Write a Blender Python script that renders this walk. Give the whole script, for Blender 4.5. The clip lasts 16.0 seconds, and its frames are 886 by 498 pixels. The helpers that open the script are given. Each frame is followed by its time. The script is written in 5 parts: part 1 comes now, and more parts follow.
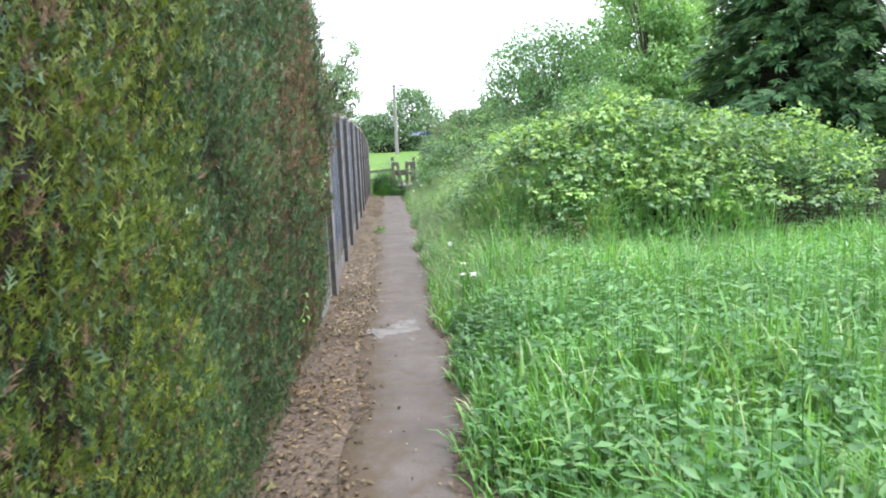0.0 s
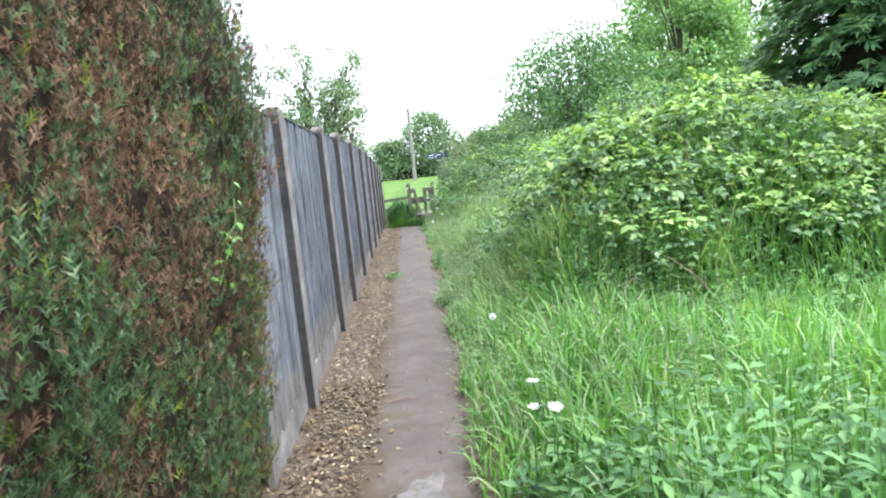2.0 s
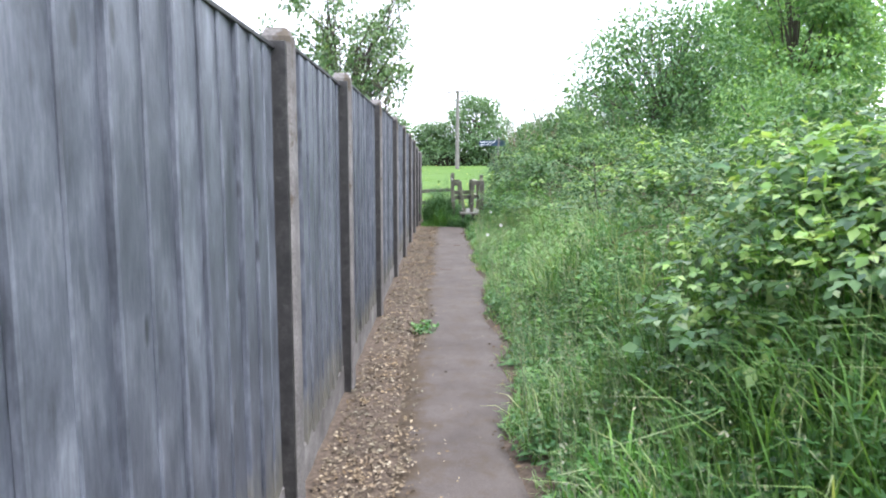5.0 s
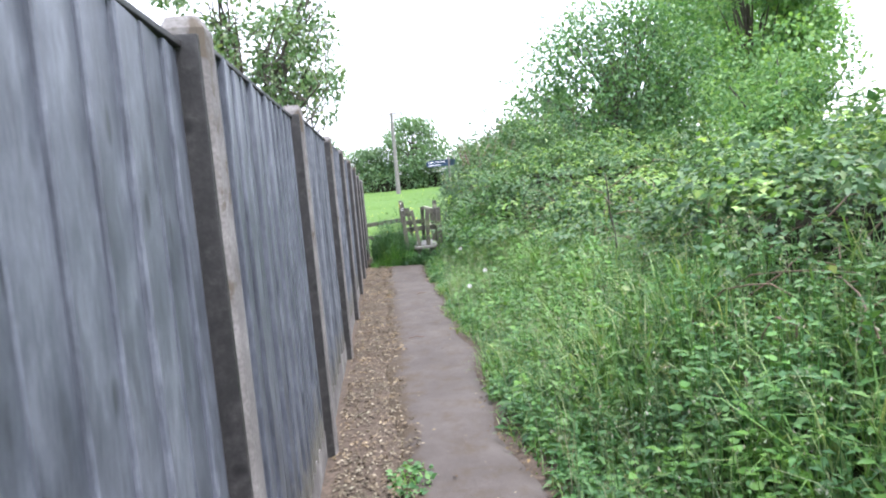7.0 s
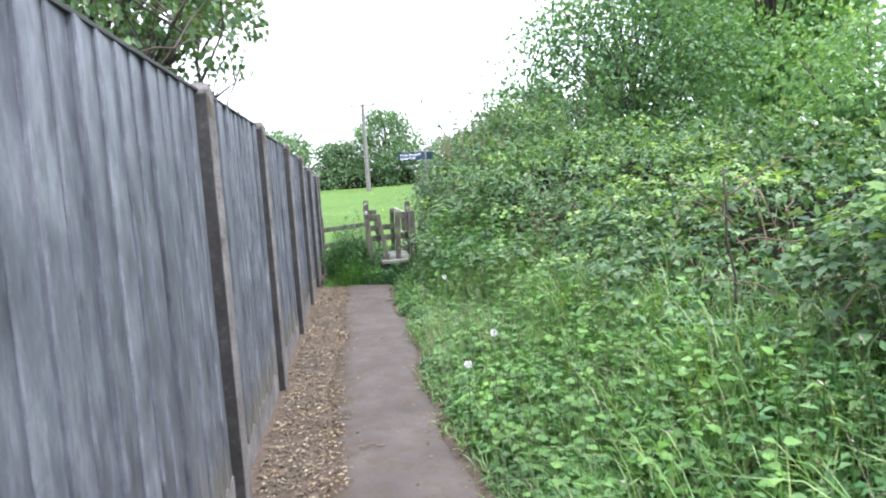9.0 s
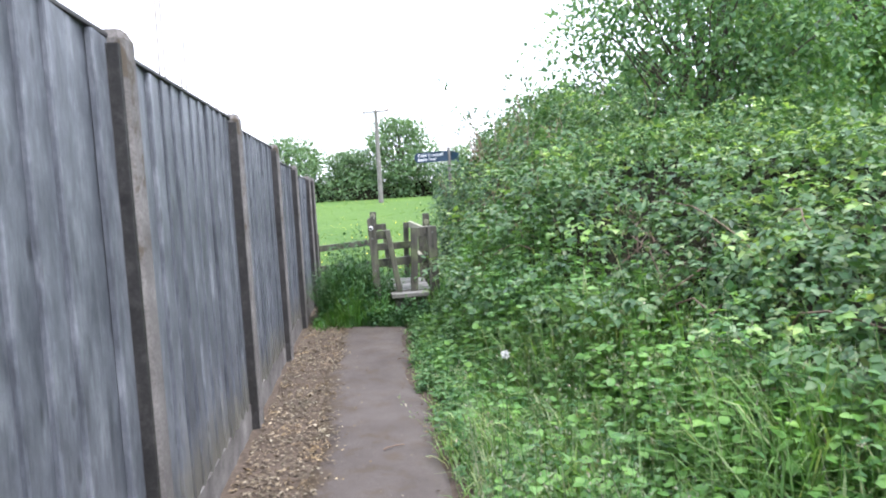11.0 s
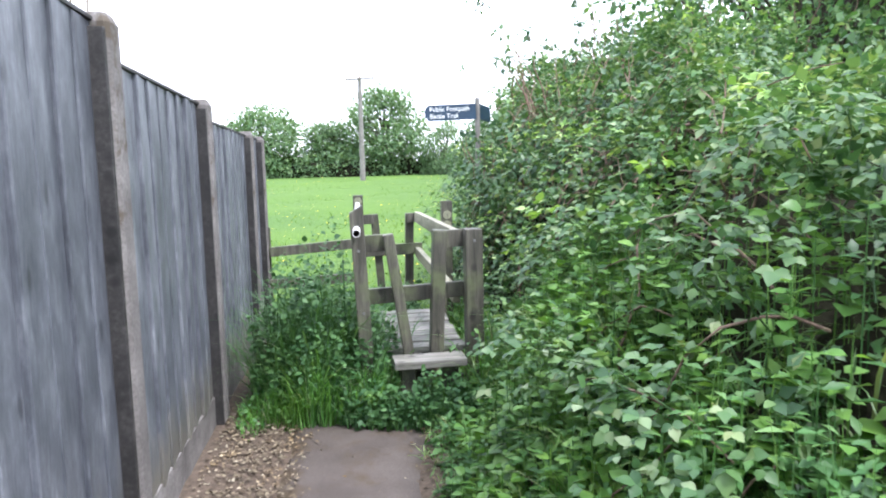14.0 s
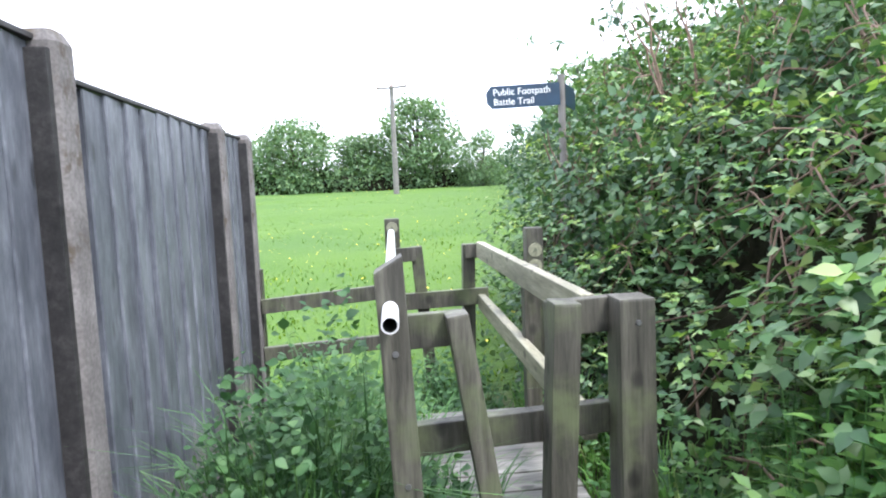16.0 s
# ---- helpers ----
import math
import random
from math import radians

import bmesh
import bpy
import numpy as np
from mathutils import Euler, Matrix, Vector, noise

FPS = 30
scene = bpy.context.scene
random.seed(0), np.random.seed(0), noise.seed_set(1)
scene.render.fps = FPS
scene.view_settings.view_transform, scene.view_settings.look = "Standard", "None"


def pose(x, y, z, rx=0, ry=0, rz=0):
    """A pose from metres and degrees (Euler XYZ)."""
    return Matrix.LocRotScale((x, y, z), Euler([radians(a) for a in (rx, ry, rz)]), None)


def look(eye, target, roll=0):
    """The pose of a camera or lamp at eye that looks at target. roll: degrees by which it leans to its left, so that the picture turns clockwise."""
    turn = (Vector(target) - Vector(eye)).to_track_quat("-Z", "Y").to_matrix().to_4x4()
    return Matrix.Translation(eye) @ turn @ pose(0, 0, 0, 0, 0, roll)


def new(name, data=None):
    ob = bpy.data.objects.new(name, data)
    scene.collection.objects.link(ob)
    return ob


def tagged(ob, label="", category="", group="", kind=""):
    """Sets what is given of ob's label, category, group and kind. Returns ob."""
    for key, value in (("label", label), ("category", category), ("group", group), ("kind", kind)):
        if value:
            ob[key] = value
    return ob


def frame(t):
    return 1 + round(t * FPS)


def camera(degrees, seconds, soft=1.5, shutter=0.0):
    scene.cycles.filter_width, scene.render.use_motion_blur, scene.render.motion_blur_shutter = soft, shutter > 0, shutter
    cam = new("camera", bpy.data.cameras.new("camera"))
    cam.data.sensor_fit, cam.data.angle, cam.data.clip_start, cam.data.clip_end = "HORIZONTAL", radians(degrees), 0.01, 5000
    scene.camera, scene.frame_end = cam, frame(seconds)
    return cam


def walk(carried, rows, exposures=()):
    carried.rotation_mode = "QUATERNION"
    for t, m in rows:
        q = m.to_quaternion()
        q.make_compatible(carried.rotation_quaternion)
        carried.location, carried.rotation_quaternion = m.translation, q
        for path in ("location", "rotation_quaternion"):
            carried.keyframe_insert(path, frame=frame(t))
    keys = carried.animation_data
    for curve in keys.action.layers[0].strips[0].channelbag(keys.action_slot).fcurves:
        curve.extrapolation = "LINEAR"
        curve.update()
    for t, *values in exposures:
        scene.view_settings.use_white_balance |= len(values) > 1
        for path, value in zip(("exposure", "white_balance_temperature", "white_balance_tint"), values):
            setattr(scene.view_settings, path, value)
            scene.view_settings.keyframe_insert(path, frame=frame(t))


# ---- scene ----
cam = camera(66.5, 16.0, soft=2.0, shutter=0.12)
PATH = [
    (0, (0.443, -0.224, 1.324), (0.603, 1.749, 1.034), -2.4),
    (0.5, (0.439, 0.326, 1.325), (0.605, 2.301, 1.054), -1.7),
    (1, (0.5, 0.959, 1.307), (0.615, 2.936, 1.031), -5.7),
    (1.5, (0.501, 1.571, 1.278), (0.581, 3.552, 1.022), -2.5),
    (2, (0.588, 2.194, 1.283), (0.683, 4.18, 1.068), -6.0),
    (2.5, (0.563, 2.782, 1.261), (0.59, 4.775, 1.092), -1.1),
    (3, (0.617, 3.385, 1.249), (0.769, 5.366, 1.021), -1.8),
    (3.5, (0.59, 3.947, 1.265), (0.621, 5.937, 1.062), 0.2),
    (4, (0.615, 4.565, 1.243), (0.721, 6.554, 1.064), -3.2),
    (4.5, (0.56, 5.17, 1.249), (0.531, 7.156, 1.016), -1.3),
    (4.7, (0.525, 5.41, 1.284), (0.527, 7.394, 1.037), 0.2),
    (6.8, (0.271, 7.769, 1.454), (0.414, 9.755, 1.261), -4.0),
    (7, (0.316, 8.026, 1.423), (0.483, 10.01, 1.235), -5.1),
    (7.5, (0.368, 8.665, 1.413), (0.591, 10.642, 1.212), -2.2),
    (8, (0.404, 9.377, 1.402), (0.636, 11.855, 1.221), -2.5),
    (8.5, (0.514, 10.043, 1.407), (0.753, 12.016, 1.186), -4.4),
    (9, (0.526, 10.728, 1.424), (0.776, 12.703, 1.224), -3.8),
    (9.2, (0.547, 10.993, 1.363), (0.806, 12.969, 1.201), -3.5),
    (11.3, (0.698, 13.745, 1.347), (0.89, 15.729, 1.188), -3.0),
    (11.5, (0.722, 13.985, 1.361), (0.893, 15.971, 1.192), -2.8),
    (12, (0.675, 14.602, 1.367), (0.816, 16.592, 1.214), -1.5),
    (12.5, (0.674, 15.211, 1.338), (0.831, 17.2, 1.208), -3.1),
    (13, (0.599, 15.826, 1.345), (0.816, 17.809, 1.206), -2.2),
    (13.5, (0.626, 16.366, 1.337), (0.875, 18.342, 1.152), -2.7),
    (14, (0.641, 16.966, 1.33), (0.916, 18.935, 1.11), -1.3),
    (14.5, (0.673, 17.493, 1.341), (0.948, 19.462, 1.122), -3.2),
    (15, (0.675, 18.047, 1.336), (0.826, 20.032, 1.141), -1.4),
    (15.5, (0.675, 18.531, 1.338), (0.871, 20.514, 1.166), -2.0),
    (16, (0.674, 18.998, 1.337), (0.851, 20.982, 1.155), -2.5),
]
walk(cam, [(t, look(eye, target, roll)) for t, eye, target, roll in PATH], exposures=[(0, 2.08, 6050, 10), (2, 2.2, 6030, 11), (4.5, 1.95, 5980, 14), (7.5, 2.05, 5950, 15), (9, 2.0, 5950, 14), (11.5, 1.85, 5950, 15), (13, 1.82, 5950, 14), (14.5, 2.15, 5950, 15), (16, 2.03, 5950, 14)])

# ---- light: bright overcast sky, a wide weak sun ----
world = bpy.data.worlds.new("overcast")
scene.world = world
world.use_nodes = True
wt = world.node_tree
wt.nodes.clear()
sky = wt.nodes.new("ShaderNodeTexSky")
sky.sky_type, sky.sun_disc = "NISHITA", False
sky.sun_elevation, sky.sun_rotation = radians(55), radians(60)
cloud = wt.nodes.new("ShaderNodeMix")
cloud.data_type = "RGBA"
cloud.inputs[0].default_value = 0.8
cloud.inputs[7].default_value = (9.0, 9.2, 9.5, 1)
wt.links.new(sky.outputs[0], cloud.inputs[6])
back = wt.nodes.new("ShaderNodeBackground")
back.inputs[1].default_value = 0.1
wt.links.new(cloud.outputs[2], back.inputs[0])
wout = wt.nodes.new("ShaderNodeOutputWorld")
wt.links.new(back.outputs[0], wout.inputs[0])
sun_data = bpy.data.lights.new("sun", "SUN")
sun_data.energy, sun_data.angle, sun_data.color = 1.5, radians(14), (1.0, 0.96, 0.9)
sun = new("sun", sun_data)
sun.matrix_world = look((8, -6, 18), (0, 2, 0))

# ---- materials ----


def material(name):
    m = bpy.data.materials.new(name)
    m.use_nodes = True
    nt = m.node_tree
    return m, nt, nt.nodes["Principled BSDF"], nt.nodes["Material Output"]


def ramp(nt, fac, stops):
    r = nt.nodes.new("ShaderNodeValToRGB")
    while len(r.color_ramp.elements) < len(stops):
        r.color_ramp.elements.new(0.5)
    for e, (p, c) in zip(r.color_ramp.elements, stops):
        e.position, e.color = p, (*c, 1)
    nt.links.new(fac, r.inputs[0])
    return r.outputs[0]


def coords(nt, scale, kind="Object"):
    tc = nt.nodes.new("ShaderNodeTexCoord")
    mp = nt.nodes.new("ShaderNodeMapping")
    mp.inputs["Scale"].default_value = scale
    nt.links.new(tc.outputs[kind], mp.inputs[0])
    return mp


def noise_fac(nt, vec, scale, detail=4.0, rough=0.6):
    n = nt.nodes.new("ShaderNodeTexNoise")
    n.inputs["Scale"].default_value, n.inputs["Detail"].default_value, n.inputs["Roughness"].default_value = scale, detail, rough
    if vec is not None:
        nt.links.new(vec, n.inputs["Vector"])
    return n.outputs[0]


def mix(nt, fac, a, b, mode="MIX"):
    n = nt.nodes.new("ShaderNodeMix")
    n.data_type, n.blend_type = "RGBA", mode
    for sock, v in ((n.inputs[0], fac), (n.inputs[6], a), (n.inputs[7], b)):
        if isinstance(v, (int, float)):
            sock.default_value = v
        elif isinstance(v, tuple):
            sock.default_value = (*v, 1)
        else:
            nt.links.new(v, sock)
    return n.outputs[2]


def noise_vec(nt, vec):
    n = nt.nodes.new("ShaderNodeTexNoise")
    n.inputs["Scale"].default_value = 0.7
    nt.links.new(vec, n.inputs["Vector"])
    return n.outputs[1]


def bump(nt, bsdf, height, strength, dist):
    b = nt.nodes.new("ShaderNodeBump")
    b.inputs["Strength"].default_value, b.inputs["Distance"].default_value = strength, dist
    nt.links.new(height, b.inputs["Height"])
    nt.links.new(b.outputs[0], bsdf.inputs["Normal"])


def leaf_material(name, stops, rough=0.45, through_part=0.3, gain=1.0, cool=1.9):
    """Leaf with a colour of its own per leaf, slow change over the plant, gloss and light shining through."""
    m, nt, p, out = material(name)
    geo = nt.nodes.new("ShaderNodeNewGeometry")
    col = ramp(nt, geo.outputs["Random Per Island"], [(q, (c[0] * (1.1 if cool > 1 else 1) * gain, c[1] * (1.06 if cool > 1 else 1) * gain, c[2] * cool * gain)) for q, c in stops])
    vec = coords(nt, (1, 1, 1)).outputs[0]
    slow = noise_fac(nt, vec, 0.9, 3)
    dark = ramp(nt, slow, [(0.3, (0.7, 0.72, 0.68)), (0.7, (1.2, 1.18, 1.1))])
    col = mix(nt, 1.0, col, dark, "MULTIPLY")
    near = noise_fac(nt, vec, 4.5, 3)
    col = mix(nt, 1.0, col, ramp(nt, near, [(0.32, (0.72, 0.8, 0.8)), (0.52, (1, 1, 1)), (0.7, (1.3, 1.2, 0.95))]), "MULTIPLY")
    nt.links.new(col, p.inputs["Base Color"])
    p.inputs["Roughness"].default_value = rough
    p.inputs["Specular IOR Level"].default_value = 0.45
    tr = nt.nodes.new("ShaderNodeBsdfTranslucent")
    warm = mix(nt, 1.0, col, (1.3, 1.25, 0.6), "MULTIPLY")
    nt.links.new(warm, tr.inputs[0])
    ms = nt.nodes.new("ShaderNodeMixShader")
    ms.inputs[0].default_value = through_part
    nt.links.new(p.outputs[0], ms.inputs[1])
    nt.links.new(tr.outputs[0], ms.inputs[2])
    nt.links.new(ms.outputs[0], out.inputs[0])
    return m


def plain(name, color, rough=0.6, metal=0.0, grain=12.0, amount=0.3, relief=0.0):
    m, nt, p, out = material(name)
    vec = coords(nt, (1, 1, 1)).outputs[0]
    f = noise_fac(nt, vec, grain, 6)
    lo = tuple(c * (1 - amount) for c in color)
    hi = tuple(min(1, c * (1 + amount)) for c in color)
    nt.links.new(ramp(nt, f, [(0.3, lo), (0.7, hi)]), p.inputs["Base Color"])
    p.inputs["Roughness"].default_value, p.inputs["Metallic"].default_value = rough, metal
    if relief:
        bump(nt, p, f, 0.6, relief)
    return m


def wood_material(name, lights, axis_scale, rand=0.5, green=0.0):
    """Weathered timber: streaks along the grain, darker cracks and knots, each piece with a tone of its own."""
    m, nt, p, out = material(name)
    info = nt.nodes.new("ShaderNodeObjectInfo")
    mp = coords(nt, axis_scale)
    off = nt.nodes.new("ShaderNodeVectorMath")
    off.operation = "ADD"
    comb = nt.nodes.new("ShaderNodeCombineXYZ")
    mul = nt.nodes.new("ShaderNodeMath")
    mul.operation, mul.inputs[1].default_value = "MULTIPLY", 37.0
    nt.links.new(info.outputs["Random"], mul.inputs[0])
    for k in range(3):
        nt.links.new(mul.outputs[0], comb.inputs[k])
    nt.links.new(mp.outputs[0], off.inputs[0])
    nt.links.new(comb.outputs[0], off.inputs[1])
    vec = off.outputs[0]
    streak = noise_fac(nt, vec, 1.0, 6, 0.7)
    broad = noise_fac(nt, vec, 0.22, 3, 0.5)
    col = ramp(nt, streak, [(0.28, lights[0]), (0.5, lights[1]), (0.72, lights[2])])
    tone = ramp(nt, broad, [(0.3, (0.5, 0.5, 0.52)), (0.7, (1.2, 1.2, 1.22))])
    col = mix(nt, 0.85, col, tone, "MULTIPLY")
    crack = noise_fac(nt, vec, 3.7, 4, 0.65)
    col = mix(nt, 0.8, col, ramp(nt, crack, [(0.3, (0.5, 0.5, 0.5)), (0.5, (1, 1, 1)), (0.75, (1.2, 1.2, 1.2))]), "MULTIPLY")
    own = ramp(nt, info.outputs["Random"], [(0.0, (1 - rand,) * 3), (1.0, (1 + rand * 0.6,) * 3)])
    col = mix(nt, 1.0, col, own, "MULTIPLY")
    if green:
        moss = noise_fac(nt, coords(nt, (1, 1, 1)).outputs[0], 5.0, 5)
        mfac = ramp(nt, moss, [(0.5, (0, 0, 0)), (0.68, (green,) * 3)])
        col = mix(nt, mfac, col, (0.13, 0.16, 0.07))
    vor = nt.nodes.new("ShaderNodeTexVoronoi")
    vor.inputs["Scale"].default_value = 1.0
    kp = nt.nodes.new("ShaderNodeVectorMath")
    kp.operation = "ADD"
    nt.links.new(coords(nt, tuple(7.0 if s < 10 else 11.0 for s in axis_scale)).outputs[0], kp.inputs[0])
    nt.links.new(comb.outputs[0], kp.inputs[1])
    warp = mix(nt, 0.06, kp.outputs[0], noise_vec(nt, kp.outputs[0]))
    nt.links.new(warp, vor.inputs["Vector"])
    knot = ramp(nt, vor.outputs["Distance"], [(0.1, (0.2, 0.19, 0.19)), (0.19, (0.7, 0.7, 0.7)), (0.24, (1.15, 1.15, 1.15)), (0.42, (1, 1, 1))])
    col = mix(nt, 0.8, col, knot, "MULTIPLY")
    nt.links.new(col, p.inputs["Base Color"])
    p.inputs["Roughness"].default_value = 0.6
    bump(nt, p, streak, 0.6, 0.004)
    return m




def board_material(name, tone):
    """Silvered softwood: smudged grey weathering, fine pale streaks, runs of dark stain from the top, small knots."""
    m, nt, p, out = material(name)
    info = nt.nodes.new("ShaderNodeObjectInfo")
    comb = nt.nodes.new("ShaderNodeCombineXYZ")
    for k, f in enumerate((31.0, 53.0, 17.0)):
        mul = nt.nodes.new("ShaderNodeMath")
        mul.operation, mul.inputs[1].default_value = "MULTIPLY", f
        nt.links.new(info.outputs["Random"], mul.inputs[0])
        nt.links.new(mul.outputs[0], comb.inputs[k])

    def vec_at(scale):
        add = nt.nodes.new("ShaderNodeVectorMath")
        nt.links.new(coords(nt, scale).outputs[0], add.inputs[0])
        nt.links.new(comb.outputs[0], add.inputs[1])
        return add.outputs[0]

    smudge = noise_fac(nt, vec_at((10, 10, 4.5)), 1.0, 7, 0.7)
    streak = noise_fac(nt, vec_at((26, 26, 4.2)), 1.0, 6, 0.68)
    fine = noise_fac(nt, vec_at((190, 190, 14)), 1.0, 4, 0.65)
    stain = noise_fac(nt, vec_at((24, 24, 2.6)), 1.0, 5, 0.6)
    col = ramp(nt, smudge, [(0.28, (0.05, 0.055, 0.067)), (0.5, (0.128, 0.138, 0.162)), (0.72, (0.25, 0.264, 0.295))])
    col = mix(nt, 1.0, col, tone, "MULTIPLY")
    col = mix(nt, 0.75, col, ramp(nt, streak, [(0.28, (0.6, 0.6, 0.61)), (0.46, (1, 1, 1)), (0.62, (1.08, 1.08, 1.08)), (0.72, (1.6, 1.59, 1.56))]), "MULTIPLY")
    col = mix(nt, 0.7, col, ramp(nt, fine, [(0.3, (0.62, 0.62, 0.63)), (0.7, (1.32, 1.32, 1.32))]), "MULTIPLY")
    col = mix(nt, 0.7, col, ramp(nt, stain, [(0.3, (0.62, 0.62, 0.63)), (0.44, (1, 1, 1)), (1.0, (1, 1, 1))]), "MULTIPLY")
    sx = nt.nodes.new("ShaderNodeSeparateXYZ")
    nt.links.new(coords(nt, (1, 1, 1)).outputs[0], sx.inputs[0])
    # algae and splashed soil near the foot, in uneven patches
    low = nt.nodes.new("ShaderNodeMath")
    low.operation, low.inputs[1].default_value, low.inputs[2].default_value = "MULTIPLY_ADD", -1.1, 0.34
    nt.links.new(sx.outputs[2], low.inputs[0])
    both = nt.nodes.new("ShaderNodeMath")
    nt.links.new(low.outputs[0], both.inputs[0])
    nt.links.new(smudge, both.inputs[1])
    col = mix(nt, ramp(nt, both.outputs[0], [(0.55, (0, 0, 0)), (0.8, (0.6, 0.6, 0.6))]), col, (0.13, 0.115, 0.075))
    own = ramp(nt, info.outputs["Random"], [(0.0, (0.8, 0.805, 0.815)), (0.5, (1.0, 1.0, 1.0)), (1.0, (1.15, 1.145, 1.13))])
    col = mix(nt, 1.0, col, own, "MULTIPLY")
    vor = nt.nodes.new("ShaderNodeTexVoronoi")
    vor.inputs["Scale"].default_value = 1.0
    kv = vec_at((9, 9, 4.2))
    nt.links.new(mix(nt, 0.05, kv, noise_vec(nt, kv)), vor.inputs["Vector"])
    knot = ramp(nt, vor.outputs["Distance"], [(0.08, (0.25, 0.24, 0.23)), (0.13, (0.7, 0.7, 0.7)), (0.17, (1.15, 1.15, 1.15)), (0.26, (1, 1, 1))])
    col = mix(nt, 0.7, col, knot, "MULTIPLY")
    nt.links.new(col, p.inputs["Base Color"])
    p.inputs["Roughness"].default_value = 0.5
    bump(nt, p, streak, 0.5, 0.003)
    return m


# one board material in two tones, the second darker
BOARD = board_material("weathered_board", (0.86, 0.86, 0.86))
DARK_BOARD = board_material("weathered_board_darker", (0.7, 0.71, 0.74))
CAP_WOOD = wood_material("dark_capping", [(0.014, 0.013, 0.013), (0.03, 0.028, 0.027), (0.065, 0.06, 0.058)], (25, 2, 25), 0.2)
STILE_WOOD = wood_material("old_oak", [(0.032, 0.03, 0.022), (0.078, 0.073, 0.056), (0.145, 0.137, 0.105)], (30, 30, 2.5), 0.2, 0.55)
RAIL_WOOD = wood_material("rail_oak", [(0.18, 0.168, 0.115), (0.35, 0.33, 0.235), (0.48, 0.455, 0.335)], (24, 2.5, 24), 0.2, 0.25)
DECK_WOOD = wood_material("deck_oak", [(0.1, 0.094, 0.082), (0.2, 0.19, 0.168), (0.32, 0.305, 0.275)], (2.5, 24, 24), 0.3, 0.15)


def concrete_material():
    m, nt, p, out = material("post_concrete")
    vec = coords(nt, (1, 1, 1)).outputs[0]
    geo = nt.nodes.new("ShaderNodeNewGeometry")
    speck = noise_fac(nt, vec, 90, 3)
    blot = noise_fac(nt, vec, 3.2, 5)
    col = ramp(nt, blot, [(0.3, (0.07, 0.064, 0.062)), (0.52, (0.16, 0.15, 0.146)), (0.7, (0.27, 0.257, 0.252))])
    col = mix(nt, 0.6, col, ramp(nt, speck, [(0.35, (0.55, 0.52, 0.5)), (0.7, (1.25, 1.22, 1.2))]), "MULTIPLY")
    sx = nt.nodes.new("ShaderNodeSeparateXYZ")
    nt.links.new(vec, sx.inputs[0])
    lich = noise_fac(nt, vec, 14, 5)
    add = nt.nodes.new("ShaderNodeMath")
    add.operation = "MULTIPLY_ADD"
    nt.links.new(sx.outputs[2], add.inputs[0])
    add.inputs[1].default_value, add.inputs[2].default_value = 0.16, -0.26
    sm = nt.nodes.new("ShaderNodeMath")
    nt.links.new(add.outputs[0], sm.inputs[0])
    nt.links.new(lich, sm.inputs[1])
    col = mix(nt, ramp(nt, sm.outputs[0], [(0.52, (0, 0, 0)), (0.62, (0.8, 0.8, 0.8))]), col, (0.07, 0.053, 0.033))
    nt.links.new(col, p.inputs["Base Color"])
    p.inputs["Roughness"].default_value = 0.9
    bump(nt, p, speck, 0.5, 0.003)
    return m


CONCRETE = concrete_material()


def asphalt_material():
    m, nt, p, out = material("old_asphalt")
    vec = coords(nt, (1, 1, 1)).outputs[0]
    grit = noise_fac(nt, vec, 170, 3)
    blot = noise_fac(nt, vec, 2.3, 6)
    mossn = noise_fac(nt, vec, 5.5, 6, 0.7)
    col = ramp(nt, blot, [(0.3, (0.06, 0.048, 0.042)), (0.7, (0.112, 0.094, 0.085))])
    col = mix(nt, 0.7, col, ramp(nt, grit, [(0.35, (0.6, 0.58, 0.56)), (0.68, (1.3, 1.28, 1.26))]), "MULTIPLY")
    sx = nt.nodes.new("ShaderNodeSeparateXYZ")
    nt.links.new(vec, sx.inputs[0])
    edge = nt.nodes.new("ShaderNodeMapRange")
    nt.links.new(sx.outputs[0], edge.inputs[0])
    edge.inputs[1].default_value, edge.inputs[2].default_value, edge.inputs[3].default_value, edge.inputs[4].default_value = 0.44, 0.14, 0.0, 0.46
    sm = nt.nodes.new("ShaderNodeMath")
    nt.links.new(edge.outputs[0], sm.inputs[0])
    nt.links.new(mossn, sm.inputs[1])
    col = mix(nt, ramp(nt, sm.outputs[0], [(0.5, (0, 0, 0)), (0.72, (0.85, 0.85, 0.85))]), col, (0.062, 0.041, 0.02))
    nt.links.new(col, p.inputs["Base Color"])
    p.inputs["Roughness"].default_value = 0.85
    bump(nt, p, grit, 0.5, 0.004)
    return m


ASPHALT = asphalt_material()
PATCH = plain("worn_concrete", (0.12, 0.108, 0.102), 0.9, 0, 9, 0.4, 0.003)


